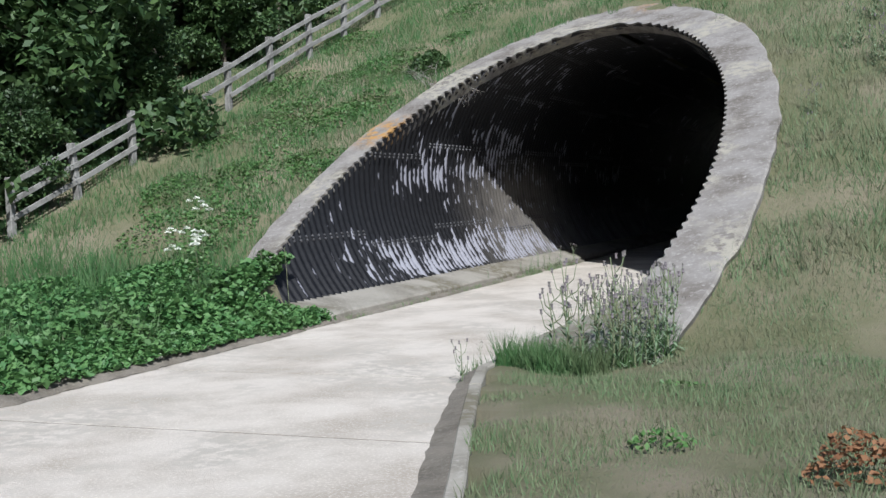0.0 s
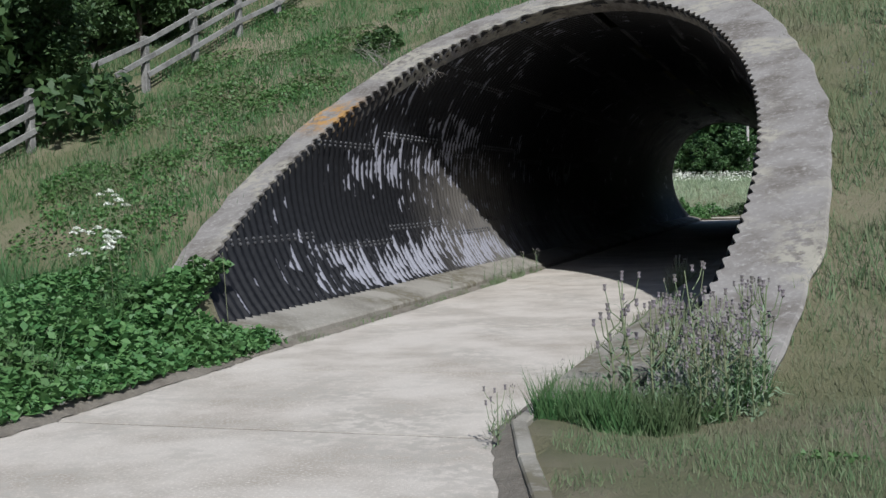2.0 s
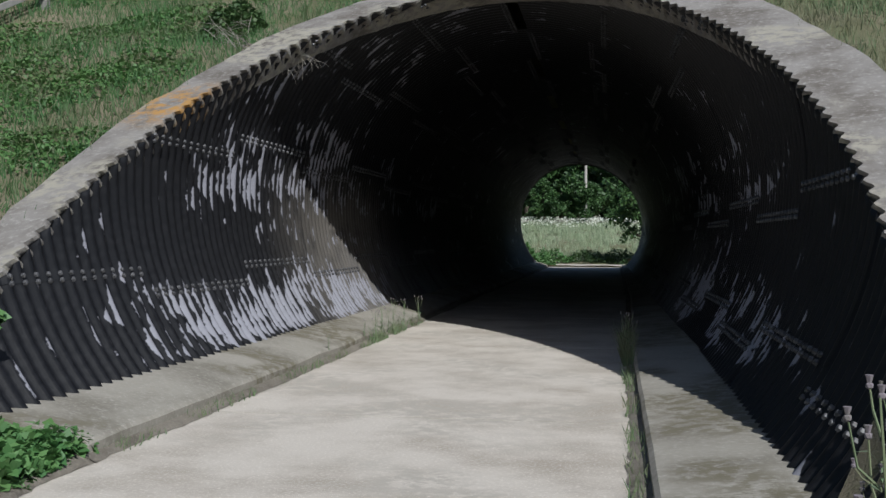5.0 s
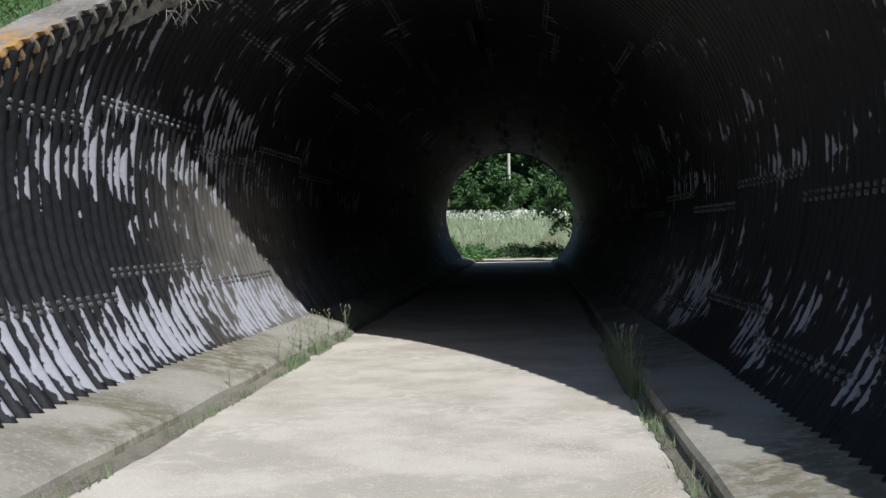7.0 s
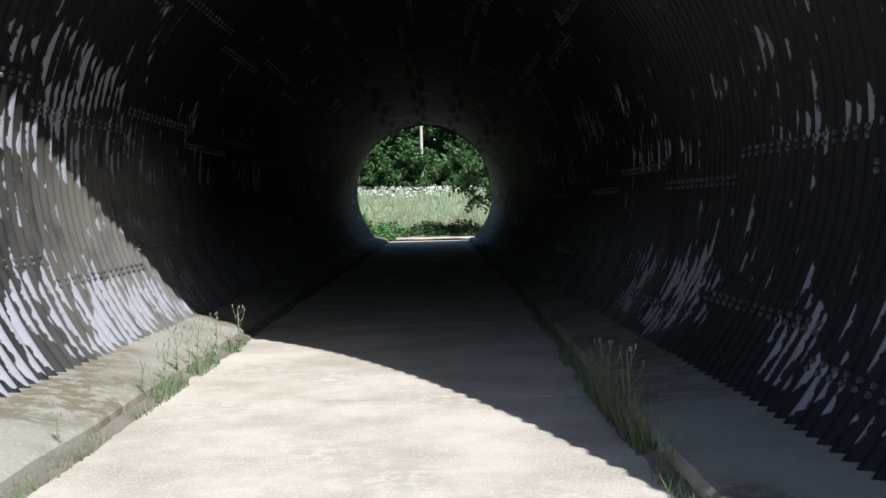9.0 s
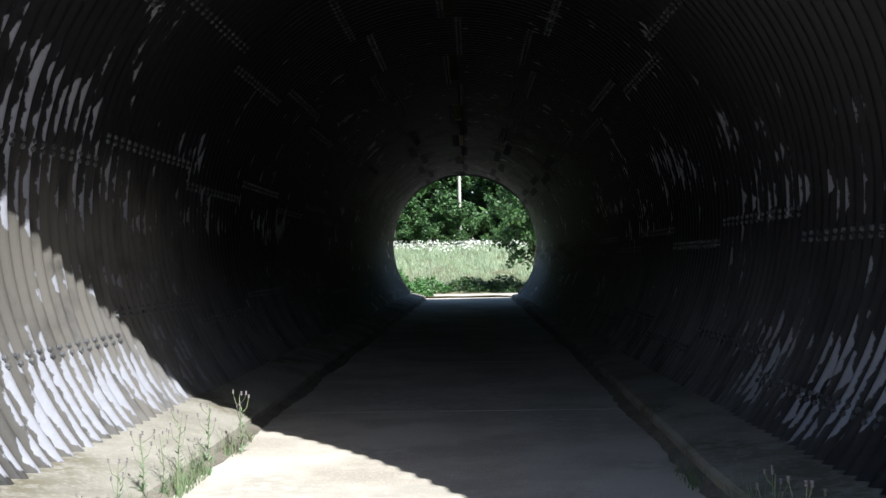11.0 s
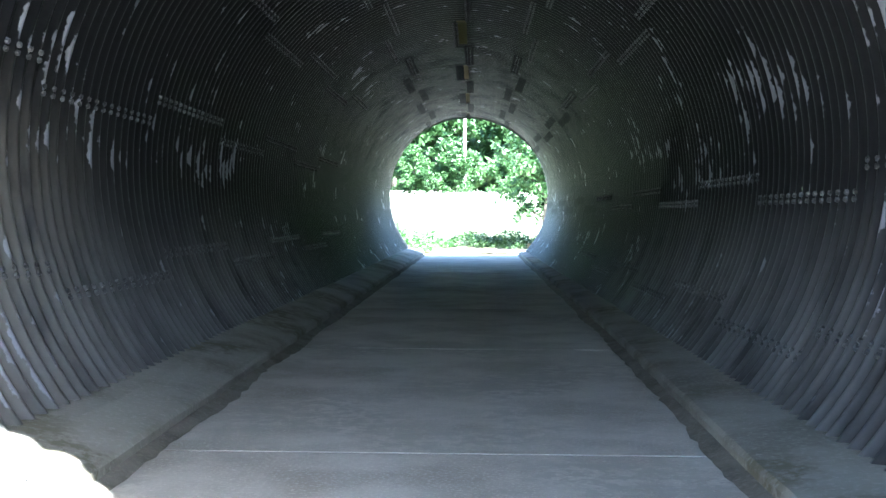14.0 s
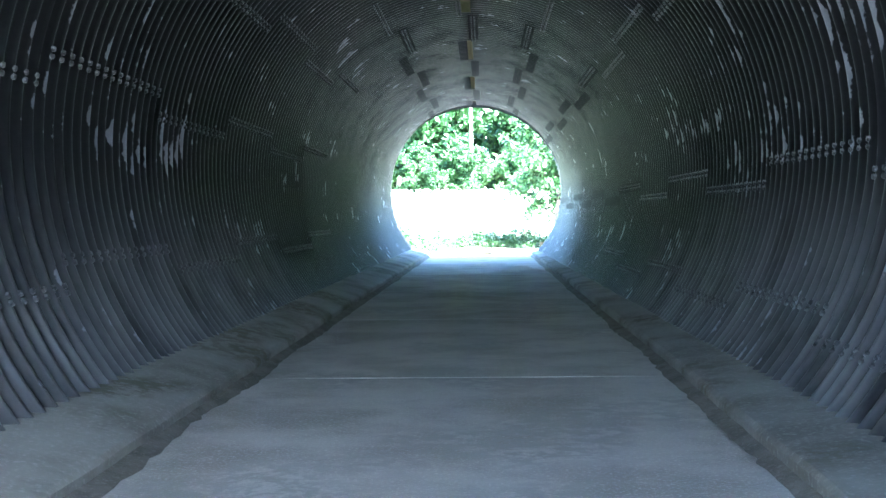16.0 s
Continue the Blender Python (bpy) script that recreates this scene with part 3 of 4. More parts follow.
def mound(x, y, rx, ry, h, n, size, material, name, label):
    """A tangled low bush: leaves over an uneven mound, with arching stems."""
    top = empty(name, x, y, ground_z(x, y))
    a, q = rng.uniform(0, 6.283, n), np.sqrt(rng.rand(n))
    px, py = np.cos(a) * q * rx, np.sin(a) * q * ry
    pts = np.zeros((n, 3))
    for k in range(n):
        wx, wy = x + px[k], y + py[k]
        e = road_edges(wy)
        if e is not None and e[0] + 0.12 < wx < e[1] and wy < -3.3:
            wx = e[0] - abs(rng.randn()) * 0.3
            px[k] = wx - x
        prof = max(0.0, 1 - q[k] ** 2.5)
        lump = 0.65 + 0.5 * noise.noise((wx * 1.1, wy * 1.1, 21.0)) + 0.3 * noise.noise((wx * 3.1, wy * 3.1, 22.0))
        pts[k] = (px[k], py[k], ground_z(wx, wy) - ground_z(x, y) + 0.04 + h * prof * lump * rng.rand() ** 0.35)
    quick_mesh("leaves", leaf_quads(pts, size, 0.8, 1.25), 4, material, top)
    st = []
    for k in range(6):
        i = rng.randint(n)
        e = pts[i]
        st.append(tube([(e[0] * 0.4, e[1] * 0.4, 0.0), (e[0] * 0.7, e[1] * 0.7, e[2] + 0.1), tuple(e)], [0.004, 0.003, 0.002], 5))
    tagged(mesh_ob("stem_tangle", *joined(st), M_STEM, top), kind="stuff")
    return tagged(top, label, "bush")


BR = "dense green bramble bush sprawling beside the concrete track"
for bx, by, rx, ry, bh, n in ((-2.75, -4.3, 0.95, 1.0, 0.8, 3200), (-2.3, -3.6, 0.65, 0.75, 0.6, 2300), (-2.65, -3.9, 0.5, 0.55, 0.9, 1500), (-2.2, -4.35, 0.65, 0.85, 0.5, 2600), (-3.0, -5.7, 1.2, 1.2, 0.85, 4600), (-2.5, -5.0, 0.8, 0.8, 0.5, 2200),
                              (-3.1, -7.2, 1.4, 1.3, 0.85, 5200), (-2.5, -6.4, 0.75, 0.8, 0.45, 1900), (-3.2, -8.9, 1.5, 1.3, 0.8, 5200), (-2.6, -8.0, 0.8, 0.8, 0.4, 1900), (-3.5, -10.6, 1.6, 1.4, 0.8, 4200), (-4.6, -4.0, 1.3, 1.2, 0.65, 3600),
                              (-5.0, -5.6, 1.5, 1.4, 0.8, 4200), (-5.2, -7.6, 1.7, 1.5, 0.8, 4200), (-5.5, -9.6, 1.8, 1.5, 0.8, 3600), (-6.8, -4.6, 1.7, 1.4, 0.75, 3800), (-7.4, -7.0, 1.9, 1.8, 0.8, 3600)):
    tagged(mound(bx, by, rx, ry, bh * 0.82, int(n * 1.3), 0.075, M_BRAMBLE, "bramble_bush", BR), group="brambles")
for bx, by, rx, n in ((-4.6, 3.0, 0.9, 1300), (-5.6, 0.4, 1.1, 1500), (-5.0, 6.0, 1.0, 1300), (-6.4, 3.6, 0.9, 1100), (-4.2, 0.8, 0.6, 700)):
    tagged(mound(bx, by, rx, rx, 0.16, n // 2, 0.05, M_NETTLE, "nettle_patch", "low patch of green nettles on the embankment slope"), group="nettles")
for k in range(26):
    bx, by, rx = rng.uniform(-7.6, -4.0), rng.uniform(-2.5, 11.0), rng.uniform(0.35, 0.8)
    tagged(mound(bx, by, rx, rx * 1.1, 0.15, int(700 * rx), 0.05, M_NETTLE, "nettle_patch", "low patch of green nettles on the embankment slope"), group="nettles")
mound(-3.9, 5.2, 0.5, 0.5, 0.75, 1100, 0.06, M_SHADELEAF, "small_shrub", "small dark shrub growing above the tunnel collar")
mound(4.3, -10.3, 0.22, 0.2, 0.1, 110, 0.036, M_NETTLE, "lawn_weed", "low dark green weed growing in the patchy lawn")
mound(4.0, -8.1, 0.2, 0.16, 0.06, 60, 0.035, M_NETTLE, "lawn_weed", "low dark green weed growing in the patchy lawn")
mound(5.5, -10.85, 0.3, 0.26, 0.42, 420, 0.035, M_DOCK, "dock_plant", "rusty brown dock plant gone to seed in the lawn")


def thistle(h, seed, label):
    r = random.Random(seed)
    top = empty("thistle")
    tubes = [tube([(0, 0, 0), (0.02 * r.uniform(-1, 1), 0.02, h * 0.5), (0.05 * r.uniform(-1, 1), 0.03 * r.uniform(-1, 1), h)], [0.009, 0.007, 0.004], 5)]
    tips = [(0.0, 0.0, h)]
    for k in range(5):
        g, z0 = k * 2.3 + r.random(), h * (0.5 + 0.09 * k)
        e = (math.cos(g) * 0.12 * r.uniform(0.6, 1.2), math.sin(g) * 0.12, min(h * 1.02, z0 + h * 0.25))
        tubes.append(tube([(0, 0, z0), (e[0] * 0.7, e[1] * 0.7, z0 + 0.08 * h), e], [0.005, 0.004, 0.003], 4))
        tips.append(e)
    mesh_ob("stem", *joined(tubes), M_STEM, top)
    out = []
    for k in range(30):
        g, z = k * 2.4 + r.random() * 0.5, h * (0.03 + 0.8 * (k / 30) ** 1.2)
        ln = 0.2 * (1.0 - 0.62 * k / 30) * r.uniform(0.7, 1.2)
        d, n, up = Vector((math.cos(g), math.sin(g), 0.0)), Vector((-math.sin(g), math.cos(g), 0)), Vector((0, 0, 1))
        p = Vector((0, 0, z))
        lift = r.uniform(0.3, 0.9)
        m, e = p + d * ln * 0.45 + up * ln * lift * 0.6, p + d * ln * r.uniform(0.7, 1.0) + up * ln * (lift - 0.35)
        w = n * ln * 0.1
        out += [p, p + (m - p) * 0.6 + w, m, p + (m - p) * 0.6 - w, m + w * 0.7, e, m - w * 0.7, m - up * 0.002]
    quick_mesh("leaves", np.array(out), 4, M_THISTLE, top)
    for tx, ty, tz in tips:
        bm = bmesh.new()
        bmesh.ops.create_icosphere(bm, subdivisions=1, radius=0.014, matrix=Matrix.Translation((tx, ty, tz)))
        bmesh.ops.create_cone(bm, segments=7, radius1=0.007, radius2=0.014, depth=0.024, cap_ends=True, matrix=Matrix.Translation((tx, ty, tz + 0.022)))
        part("flower_head", bm, M_HEAD, top)
    return tagged(top, label, "thistle", "thistles")


protos = [thistle(h, k, "tall green thistle with purple flower heads") for k, h in enumerate((0.78, 0.66, 0.9))]
spots = [(1.93, -7.82, 0.74)]
for k in range(110):
    x, y = rng.uniform(2.2, 3.6), rng.uniform(-7.0, -4.4)
    if x < 2.4 + 0.3 * (y + 7.0) * 0.8 or ground_z(x, y) > 0.45:
        continue
    spots.append((x, y, (rng.uniform(0.62, 1.0) - max(0.0, ground_z(x, y))) / 0.78))
for k in range(36):
    spots.append((rng.uniform(4.9, 7.6), rng.uniform(0.5, 6.0), rng.uniform(0.85, 1.4)))
for k in range(5):
    spots.append((rng.uniform(4.3, 4.8), rng.uniform(-2.0, 0.2), rng.uniform(0.4, 0.7)))
for k, (x, y, sc) in enumerate(spots):
    if k < 3:
        stand(protos[k], x, y, rng.uniform(0, 360), sc)
    else:
        stand_copy(protos[k % 3], x, y, rng.uniform(0, 360), sc)
# weeds rooted in the two gutters
for x, y, sc in ((-1.72, 8.64, 0.76), (-1.86, 8.0, 0.62), (-1.88, 7.2, 0.6), (-1.9, 6.4, 0.6), (-1.88, 6.8, 0.5), (-1.86, 5.8, 0.55), (-1.84, 7.7, 0.4), (-1.87, 7.6, 0.35), (-1.9, 5.2, 0.35), (-1.9, 3.2, 0.3),
                 (1.83, 3.6, 0.75), (1.8, 4.3, 0.7), (1.86, 2.6, 0.4), (1.83, 5.0, 0.6), (1.82, -7.0, 0.3), (1.85, -5.4, 0.25), (-2.3, 2.0, 0.22)):
    k = stand_copy(protos[int(abs(x * 100)) % 3], x, y, rng.uniform(0, 360), sc)
    k.location.z = -0.01 if abs(x) < 1.9 else 0.1


def gutter(name, side, y0, y1, label):
    """Silted strip along the foot of a bench, with a ragged edge."""
    verts, faces = [], []
    ys = np.arange(y0, y1, 0.15)
    for y in ys:
        w = 0.11 + 0.06 * noise.noise((y * 0.5, side * 3.0, 1)) + 0.05 * noise.noise((y * 5.0, side * 3.0, 2))
        x0 = abs(road_edges(y)[0 if side < 0 else 1]) + 0.004
        w += 0.09 * smooth(-7.0, -9.0, y) if side > 0 else 0.0
        for px, pz in ((x0, 0.045), (x0 - w * 0.6, 0.022), (x0 - w, 0.003)):
            verts.append((side * px, y, pz + 0.008 * noise.noise((y * 6, px * 9, 3))))
    for k in range(len(ys) - 1):
        for i in range(2):
            f = (3 * k + i, 3 * k + i + 1, 3 * k + i + 4, 3 * k + i + 3)
            faces.append(f if side < 0 else f[::-1])
    tagged(mesh_ob(name, verts, faces, M_DIRT, smooth=True), label, "dirt", kind="structure")


def verge_soil():
    """Bare trodden soil lapping over the edge of the concrete beside the brambles."""
    verts, faces = [], []
    ys = np.arange(-16.0, -3.2, 0.08)
    for y in ys:
        e = road_edges(y)[0]
        w = 0.06 + 0.07 * noise.noise((y * 1.1, 3.0, 1)) + 0.06 * noise.noise((y * 6.0, 3.0, 2))
        for x, z in ((e - 0.5, 0.06), (e - 0.3, 0.1), (e - 0.05, 0.06), (e + w * 0.6, 0.02), (e + w, 0.003)):
            verts.append((x, y, z + 0.012 * noise.noise((x * 9, y * 6, 3))))
    for k in range(len(ys) - 1):
        for i in range(4):
            faces.append((5 * k + i, 5 * k + i + 1, 5 * k + i + 6, 5 * k + i + 5))
    tagged(mesh_ob("verge_soil", verts, faces, M_DIRT, smooth=True), "bare brown soil along the edge of the concrete", "dirt", kind="structure")


verge_soil()
gutter("gutter_left", -1, -3.4, 49.5, "dark silt along the foot of the concrete ledge")
gutter("gutter_right", 1, -18.0, 49.5, "dark silt along the foot of the concrete ledge")


def gutter_grass(name, side, y0, y1, n, label, tall=0.16):
    out = []
    for k in range(n):
        y = rng.uniform(y0, y1)
        if noise.noise((y * 1.3, side * 5.0, 9)) < -0.1:
            continue
        x, h, g = side * rng.uniform(1.74, 1.88), rng.uniform(0.03, tall), rng.uniform(0, 6.283)
        c, sn = math.cos(g) * 0.006, math.sin(g) * 0.006
        lx, ly = rng.uniform(-0.5, 0.5, 2) * h
        out += [(x - c, y - sn, 0.0), (x + c, y + sn, 0.0), (x + lx, y + ly, h)]
    tagged(quick_mesh(name, np.array(out), 3, M_DRYGRASS), label, "weeds", kind="stuff")


gutter_grass("gutter_weeds", -1, -3.0, 9.5, 900, "small dry green weeds in the gutter", 0.11)
gutter_grass("gutter_weeds", -1, 5.2, 9.2, 420, "taller grey green weeds in the gutter", 0.3)
gutter_grass("gutter_weeds", 1, 2.4, 5.4, 420, "long thin grass in the gutter", 0.5)
gutter_grass("gutter_weeds", 1, -7.5, 7.5, 1000, "small green weeds in the gutter")


# edging kerb beside the lawn
def edging():
    pts = [(1.885, -5.92), (1.9, -7.32), (2.2, -8.3), (2.78, -10.0), (3.3, -11.45), (4.25, -14.2), (5.85, -18.6), (9.3, -28.0)]
    top = empty("kerb")
    for (xa, ya), (xb, yb) in zip(pts, pts[1:]):
        n = max(1, round(math.hypot(xb - xa, yb - ya) / 0.92))
        for k in range(n):
            a, b = (k + 0.006) / n, (k + 0.994) / n
            p = Vector((xa + (xb - xa) * a, ya + (yb - ya) * a, 0))
            q = Vector((xa + (xb - xa) * b, ya + (yb - ya) * b, 0))
            d = (q - p).normalized()
            s_ = Vector((d.y, -d.x, 0))
            verts = []
            for e in (p, q):
                z = 0.005 * rng.randn()
                for o, zz in ((0.0, -0.2), (0.0, 0.06), (0.012, 0.075), (0.1, 0.075), (0.112, 0.06), (0.112, -0.2)):
                    v = e + s_ * -o if s_.x < 0 else e + s_ * o
                    verts.append((v.x, v.y, z + zz))
            faces = [(i, (i + 1) % 6, 6 + (i + 1) % 6, 6 + i) for i in range(6)] + [(0, 1, 2, 3, 4, 5), (11, 10, 9, 8, 7, 6)]
            mesh_ob("kerb_stone", verts, faces, M_BENCH, top)
    tagged(top, "narrow grey concrete edging between track and lawn", "kerb", kind="structure")


edging()


# fence on the left bank
def fence(name, pts, label, broken=()):
    """Posts at pts with three rails between; in a bay listed as broken only a stub of the two upper rails is left at its far post."""
    top = empty(name)
    tops = []
    for x, y in pts:
        z = ground_z(x, y)
        bm = bmesh.new()
        bmesh.ops.create_cube(bm, size=1, matrix=pose(x, y, z + 0.4, rng.randn() * 1.5, rng.randn() * 1.5, rng.uniform(-8, 8)) @ Matrix.Diagonal((0.13, 0.13, 1.35, 1)))
        bmesh.ops.bevel(bm, geom=bm.edges[:], offset=0.012, segments=1, affect="EDGES")
        part("post", bm, M_WOOD, top)
        tops.append(Vector((x, y, z)))
    for i, (a, b) in enumerate(zip(tops, tops[1:])):
        for k, hgt in enumerate((0.98, 0.66, 0.34)):
            p, q = a + Vector((0.08, 0, hgt)), b + Vector((0.08, 0, hgt + 0.02 * rng.randn()))
            if i in broken:
                if k == 2:
                    continue
                p = q + (p - q) * (0.5 - 0.2 * k) - Vector((0, 0, 0.05 * k))
            d = q - p
            bm = bmesh.new()
            m = Matrix.Translation((p + q) / 2) @ d.to_track_quat("Y", "Z").to_matrix().to_4x4() @ Matrix.Diagonal((0.04, d.length + 0.08, 0.1, 1))
            bmesh.ops.create_cube(bm, size=1, matrix=m)
            bmesh.ops.bevel(bm, geom=bm.edges[:], offset=0.006, segments=1, affect="EDGES")
            part("rail", bm, M_WOOD, top)
    return tagged(top, label, "fence")


fence("wooden_fence", [(-9.3, -1.65), (-9.0, -0.25), (-8.74, 1.17), (-8.22, 3.95), (-7.95, 5.35), (-7.7, 6.8), (-7.45, 8.2), (-7.2, 9.7), (-6.9, 11.2), (-6.6, 12.8)], "weathered grey post and rail fence with a broken bay", (2,))
fence("crest_fence", [(-6.3, 14.6), (-5.0, 15.9), (-2.7, 16.1), (0.1, 16.2), (2.9, 16.2), (5.7, 16.2), (8.5, 16.2)], "weathered grey post and rail fence along the embankment top")

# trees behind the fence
T1 = tree("broadleaf_tree", 9.0, 3.4, 15000, 0.17, 3, M_SHADELEAF, "tall dark green broadleaf tree behind the fence", 0.06)
T2 = tree("broadleaf_tree", 7.0, 3.0, 13000, 0.15, 8, M_SHADELEAF, "dense dark green bushy tree behind the fence", 0.03)
tagged(T1, group="trees behind the fence"), tagged(T2, group="trees behind the fence")
stand(T1, -12.2, 6.5)
stand(T2, -11.0, 1.2)
for k, (x, y, sc) in enumerate(((-12.6, -3.2, 1.0), (-11.2, 10.5, 1.0), (-15.5, 3.0, 1.25), (-11.5, 15.5, 1.0), (-15.5, -8.0, 1.1), (-16.0, 11.0, 1.3), (-9.8, 20.0, 0.9), (-11.8, -6.8, 0.7), (-4.5, 22.5, 0.8), (-20.5, -2.0, 1.4), (-20.0, 7.0, 1.5), (2.0, 24.5, 0.8), (9.0, 25.0, 0.85))):
    stand_copy((T1, T2)[k % 2], x, y, 47 * k, sc)
for k, (x, y, sc) in enumerate(((-10.2, 3.4, 0.42), (-10.0, 6.6, 0.42), (-9.9, -0.6, 0.36), (-10.0, 9.2, 0.45), (-10.4, 12.4, 0.5), (-10.6, -2.8, 0.36))):
    stand_copy((T2, T1)[k % 2], x, y, 61 * k + 20, sc)


# cow parsley on the bank
def parsley(h, seed):
    r = random.Random(seed)
    top = empty("cow_parsley")
    tubes, heads = [tube([(0, 0, 0), (0.02, 0.01, h * 0.6), (0.0, 0.03, h)], [0.006, 0.005, 0.003], 5)], [(0, 0.03, h)]
    for k in range(2):
        g = 2.4 * k + r.random() * 2
        e = (math.cos(g) * 0.14, math.sin(g) * 0.14, h * (0.86 + 0.08 * r.random()))
        tubes.append(tube([(0.02, 0.01, h * 0.6), e], [0.004, 0.003], 4))
        heads.append(e)
    mesh_ob("stem", *joined(tubes), M_STEM, top)
    for hx, hy, hz in heads:
        pts = []
        for q in range(60):
            g, rr = q * 2.4, 0.075 * math.sqrt(q / 60)
            pts.append((hx + rr * math.cos(g), hy + rr * math.sin(g), hz + 0.03 - rr * 0.45 + 0.03 * r.random()))
        quick_mesh("flower_head", leaf_quads(np.array(pts), 0.03, 0.5, 1.0), 4, M_PARSLEY, top)
    fol = np.array([(r.gauss(0, 0.13), r.gauss(0, 0.13), h * r.uniform(0.05, 0.72)) for q in range(150)])
    quick_mesh("leaves", leaf_quads(fol, 0.05, 0.6, 1.8), 4, M_NETTLE, top)
    return tagged(top, "white flowered cow parsley on the grassy bank", "wildflower", "cow parsley")


P1 = parsley(1.0, 5)
stand(P1, -4.6, -2.4, 0, 0.85)
for k, (x, y, sc) in enumerate(((-4.1, -3.2, 0.8), (-3.7, -3.9, 0.95), (-4.4, -3.5, 0.7))):
    stand_copy(P1, x, y, 50 * k + 20, sc)
for k in range(4):
    stand_copy(P1, -4.7 + rng.uniform(-0.5, 0.6), -2.5 + rng.uniform(-0.7, 0.6), 70 * k, rng.uniform(0.65, 0.95))


# dead branches over the rim
def dead_branches():
    """A tangle of bare twigs lying along the collar and drooping over its edge."""
    top = empty("dead_branches", -2.95, 4.3, 3.98)
    r = random.Random(4)

    def run(p, d, n, step, sag, rad):
        pts = [p.copy()]
        for q in range(n):
            p = p + d * step
            d = (d + Vector((r.uniform(-0.3, 0.3), r.uniform(-0.3, 0.3), -sag + r.uniform(-0.1, 0.1)))).normalized()
            pts.append(p.copy())
        mesh_ob("twig", *tube(pts, [rad * (1 - 0.75 * k / n) for k in range(n + 1)], 5), M_TWIG, top)
        return pts

    for k in range(14):
        start = Vector((r.uniform(-0.5, -0.05), r.uniform(-0.35, 0.35), 0.06 + r.uniform(0, 0.1)))
        pts = run(start, Vector((r.uniform(0.6, 1.0), r.uniform(-0.5, 0.2), r.uniform(0.0, 0.35))).normalized(), 7, 0.12, 0.26, 0.011)
        for q in (2, 3, 4, 5, 6):
            run(pts[q], Vector((r.uniform(-0.1, 0.8), r.uniform(-0.7, 0.5), r.uniform(-0.6, 0.3))).normalized(), 4, 0.07, 0.2, 0.005)
    for k in range(12):
        start = Vector((r.uniform(-0.7, -0.2), r.uniform(-0.6, 0.6), 0.05))
        pts = run(start, Vector((r.uniform(-0.9, 0.2), r.uniform(-0.5, 0.8), r.uniform(0.3, 0.8))).normalized(), 6, 0.12, 0.12, 0.009)
        for q in (2, 4, 5):
            run(pts[q], Vector((r.uniform(-0.6, 0.6), r.uniform(-0.6, 0.6), r.uniform(-0.1, 0.6))).normalized(), 4, 0.07, 0.1, 0.004)
    tagged(top, "bare dead branches hanging over the tunnel rim", "branches")


dead_branches()


# a pale stone at the road's edge
def stone():
    bm = bmesh.new()
    bmesh.ops.create_icosphere(bm, subdivisions=2, radius=0.045)
    for v in bm.verts:
        v.co *= 1 + 0.25 * noise.noise(v.co * 9)
        v.co.z *= 0.8
    top = part("stone", bm, M_PARSLEY, None, smooth=True)
    top.location = (-1.86, -7.3, 0.11)
    tagged(top, "small pale stone beside the concrete track", "stone")


stone()

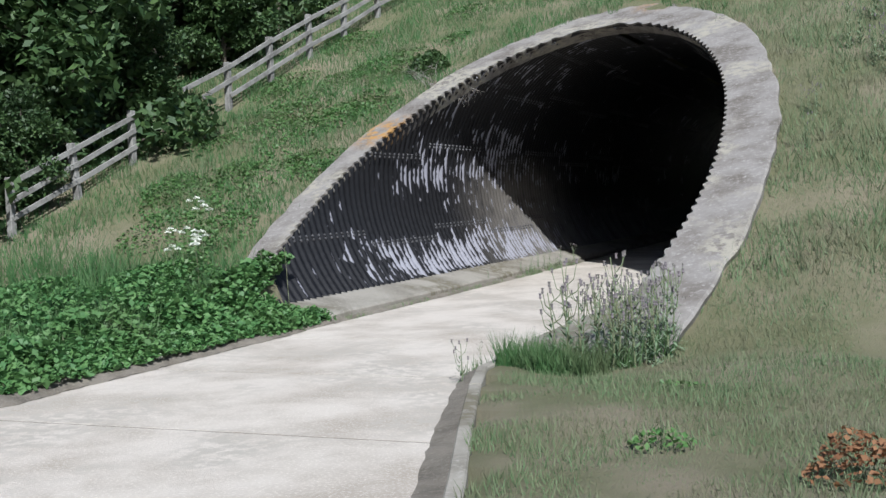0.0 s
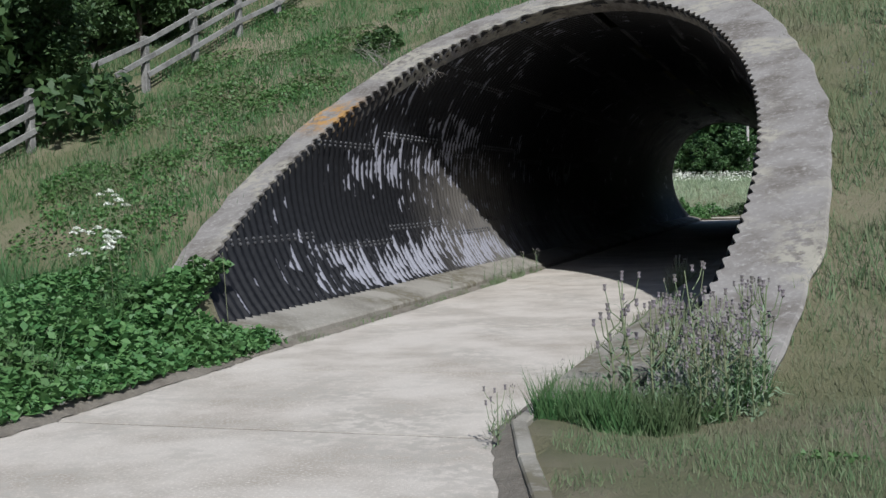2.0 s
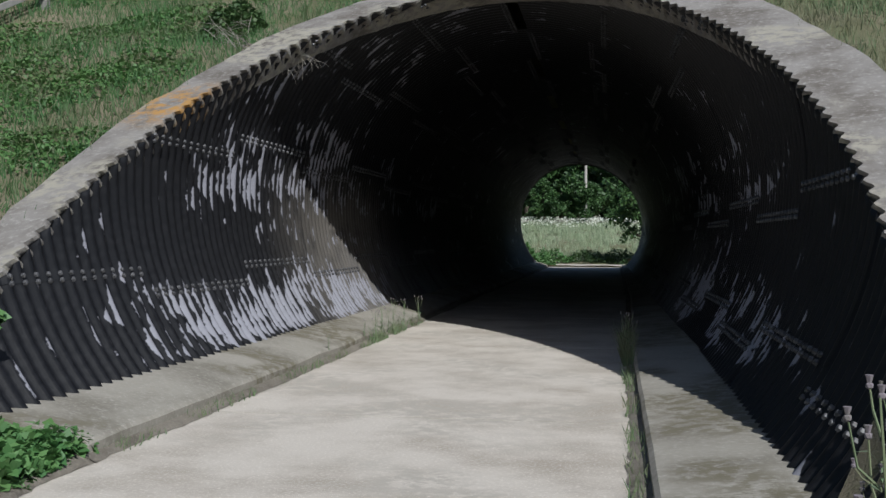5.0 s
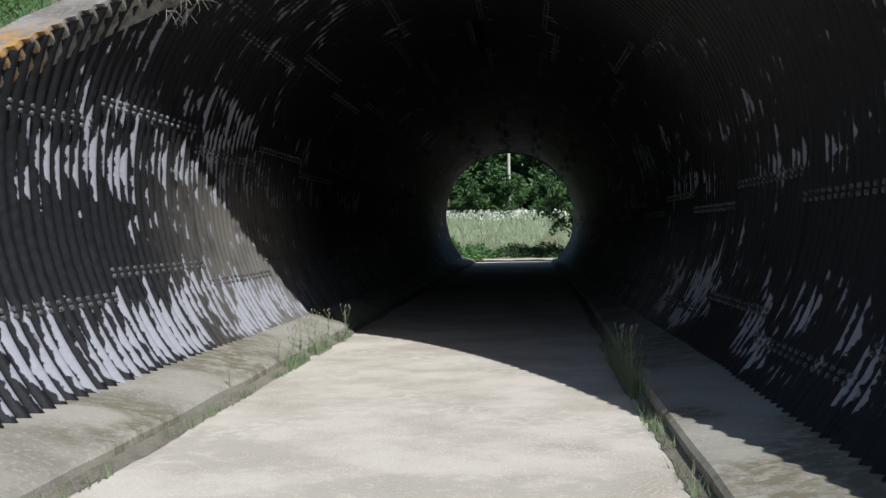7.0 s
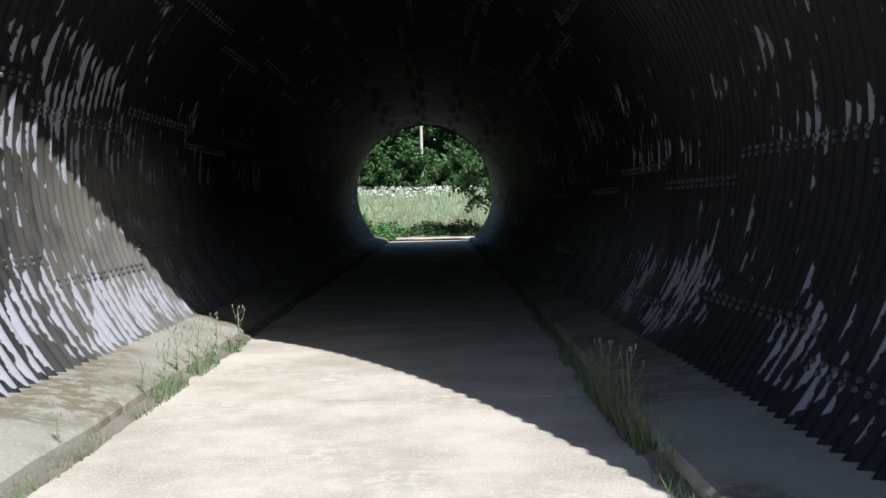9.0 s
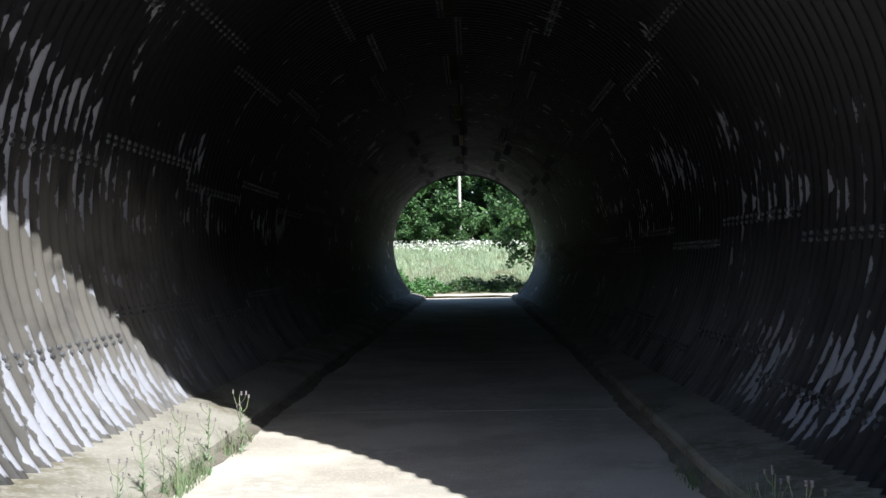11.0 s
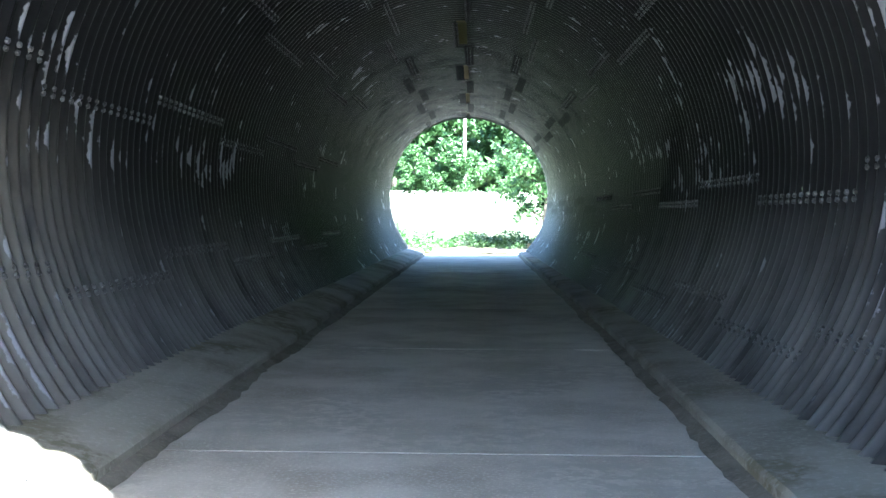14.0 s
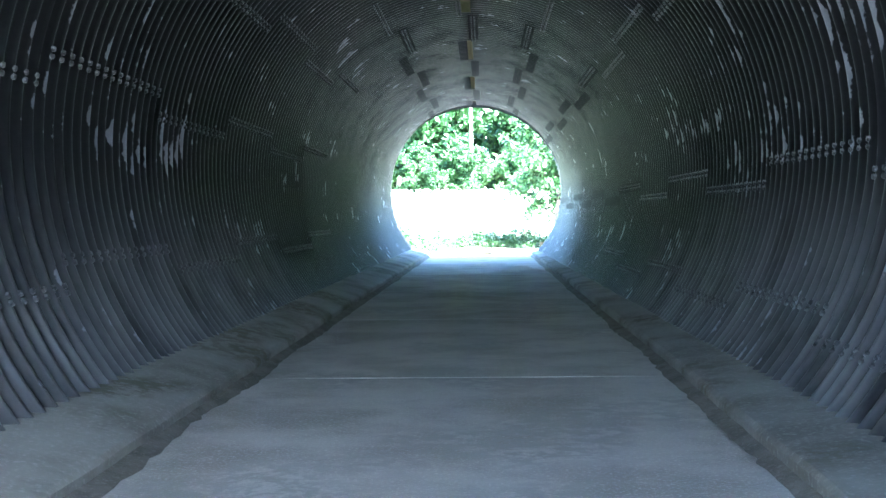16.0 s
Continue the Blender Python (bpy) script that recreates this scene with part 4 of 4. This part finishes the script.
# ---------------- beyond the far mouth ----------------
HB = "dark green roadside shrub beyond the tunnel"
for k, (x, y, rx, h) in enumerate(((-3.3, 52.9, 0.9, 1.35), (-2.5, 54.2, 0.8, 0.9), (-3.9, 54.5, 1.2, 1.6), (-2.2, 58.5, 1.5, 1.0), (0.0, 58.8, 1.6, 1.05), (2.2, 58.6, 1.5, 1.2), (4.2, 57.5, 1.6, 1.5), (-5.5, 56.5, 1.6, 1.7), (6.0, 56, 1.8, 2.0))):
    # shrubs right of the axis take the leaf colour with shade in it
    tagged(mound(x, y, rx, 1.1, h, 1500, 0.11, M_BRAMBLE if x < 0 else M_SHADELEAF, "roadside_shrub", HB), group="far shrubs")
T3 = tree("hedgerow_tree", 11.0, 4.4, 9000, 0.34, 12, M_LEAF, "leafy green tree on the far bank", 0.05)
tagged(T3, group="far trees")
stand(T3, -3.0, 84)
for k, (x, y, sc) in enumerate(((-10.5, 85, 1.05), (4.0, 88, 0.95), (11.5, 86, 1.1), (-18, 88, 1.2), (19, 90, 1.2), (0.5, 96, 1.05), (-7, 97, 1.2), (8, 98, 1.15), (-14.5, 76, 0.6))):
    stand_copy(T3, x, y, 53 * k, sc)
T4 = tree("overhanging_tree", 7.0, 2.7, 7000, 0.16, 21, M_LEAF, "green tree overhanging the far tunnel mouth", 0.2)
stand(T4, 3.5, 56.6)
for x, y, sc in ((-4, 77.5, 0.35), (-1.2, 78, 0.4), (2.2, 78, 0.33), (5.5, 77.5, 0.4), (8.5, 78, 0.4), (-7.5, 78, 0.4)):
    stand_copy(T3, x, y, 80 * x, sc)


def flower_band():
    pts = np.stack([rng.uniform(-14, 14, 9000), 70.5 + 7.5 * rng.rand(9000) ** 0.6, np.zeros(9000)], 1)
    pts[:, 2] = [ground_z(a, b) + rng.uniform(0.3, 0.7) for a, b, _ in pts]
    keep = np.array([noise.noise((a * 0.4, b * 0.5, 2.0)) > -0.1 for a, b, _ in pts])
    tagged(quick_mesh("white_wildflowers", leaf_quads(pts[keep], 0.11, 1.0, 1.0), 4, M_PARSLEY), "band of white wildflowers along the far bank", "wildflowers", kind="stuff")


flower_band()
pole = empty("utility_pole", -0.7, 77.5, ground_z(-0.7, 77.5) - 0.1)
mesh_ob("shaft", *tube([(0, 0, 0), (0.0, 0, 4.5), (0.02, 0, 9.5)], [0.12, 0.11, 0.095], 12), M_POLE, pole, smooth=True)
mesh_ob("cap", *tube([(0.02, 0, 9.5), (0.02, 0, 9.58)], [0.11, 0.08], 12), M_TWIG, pole)
tagged(pole, "pale grey wooden utility pole on the far bank", "utility pole")
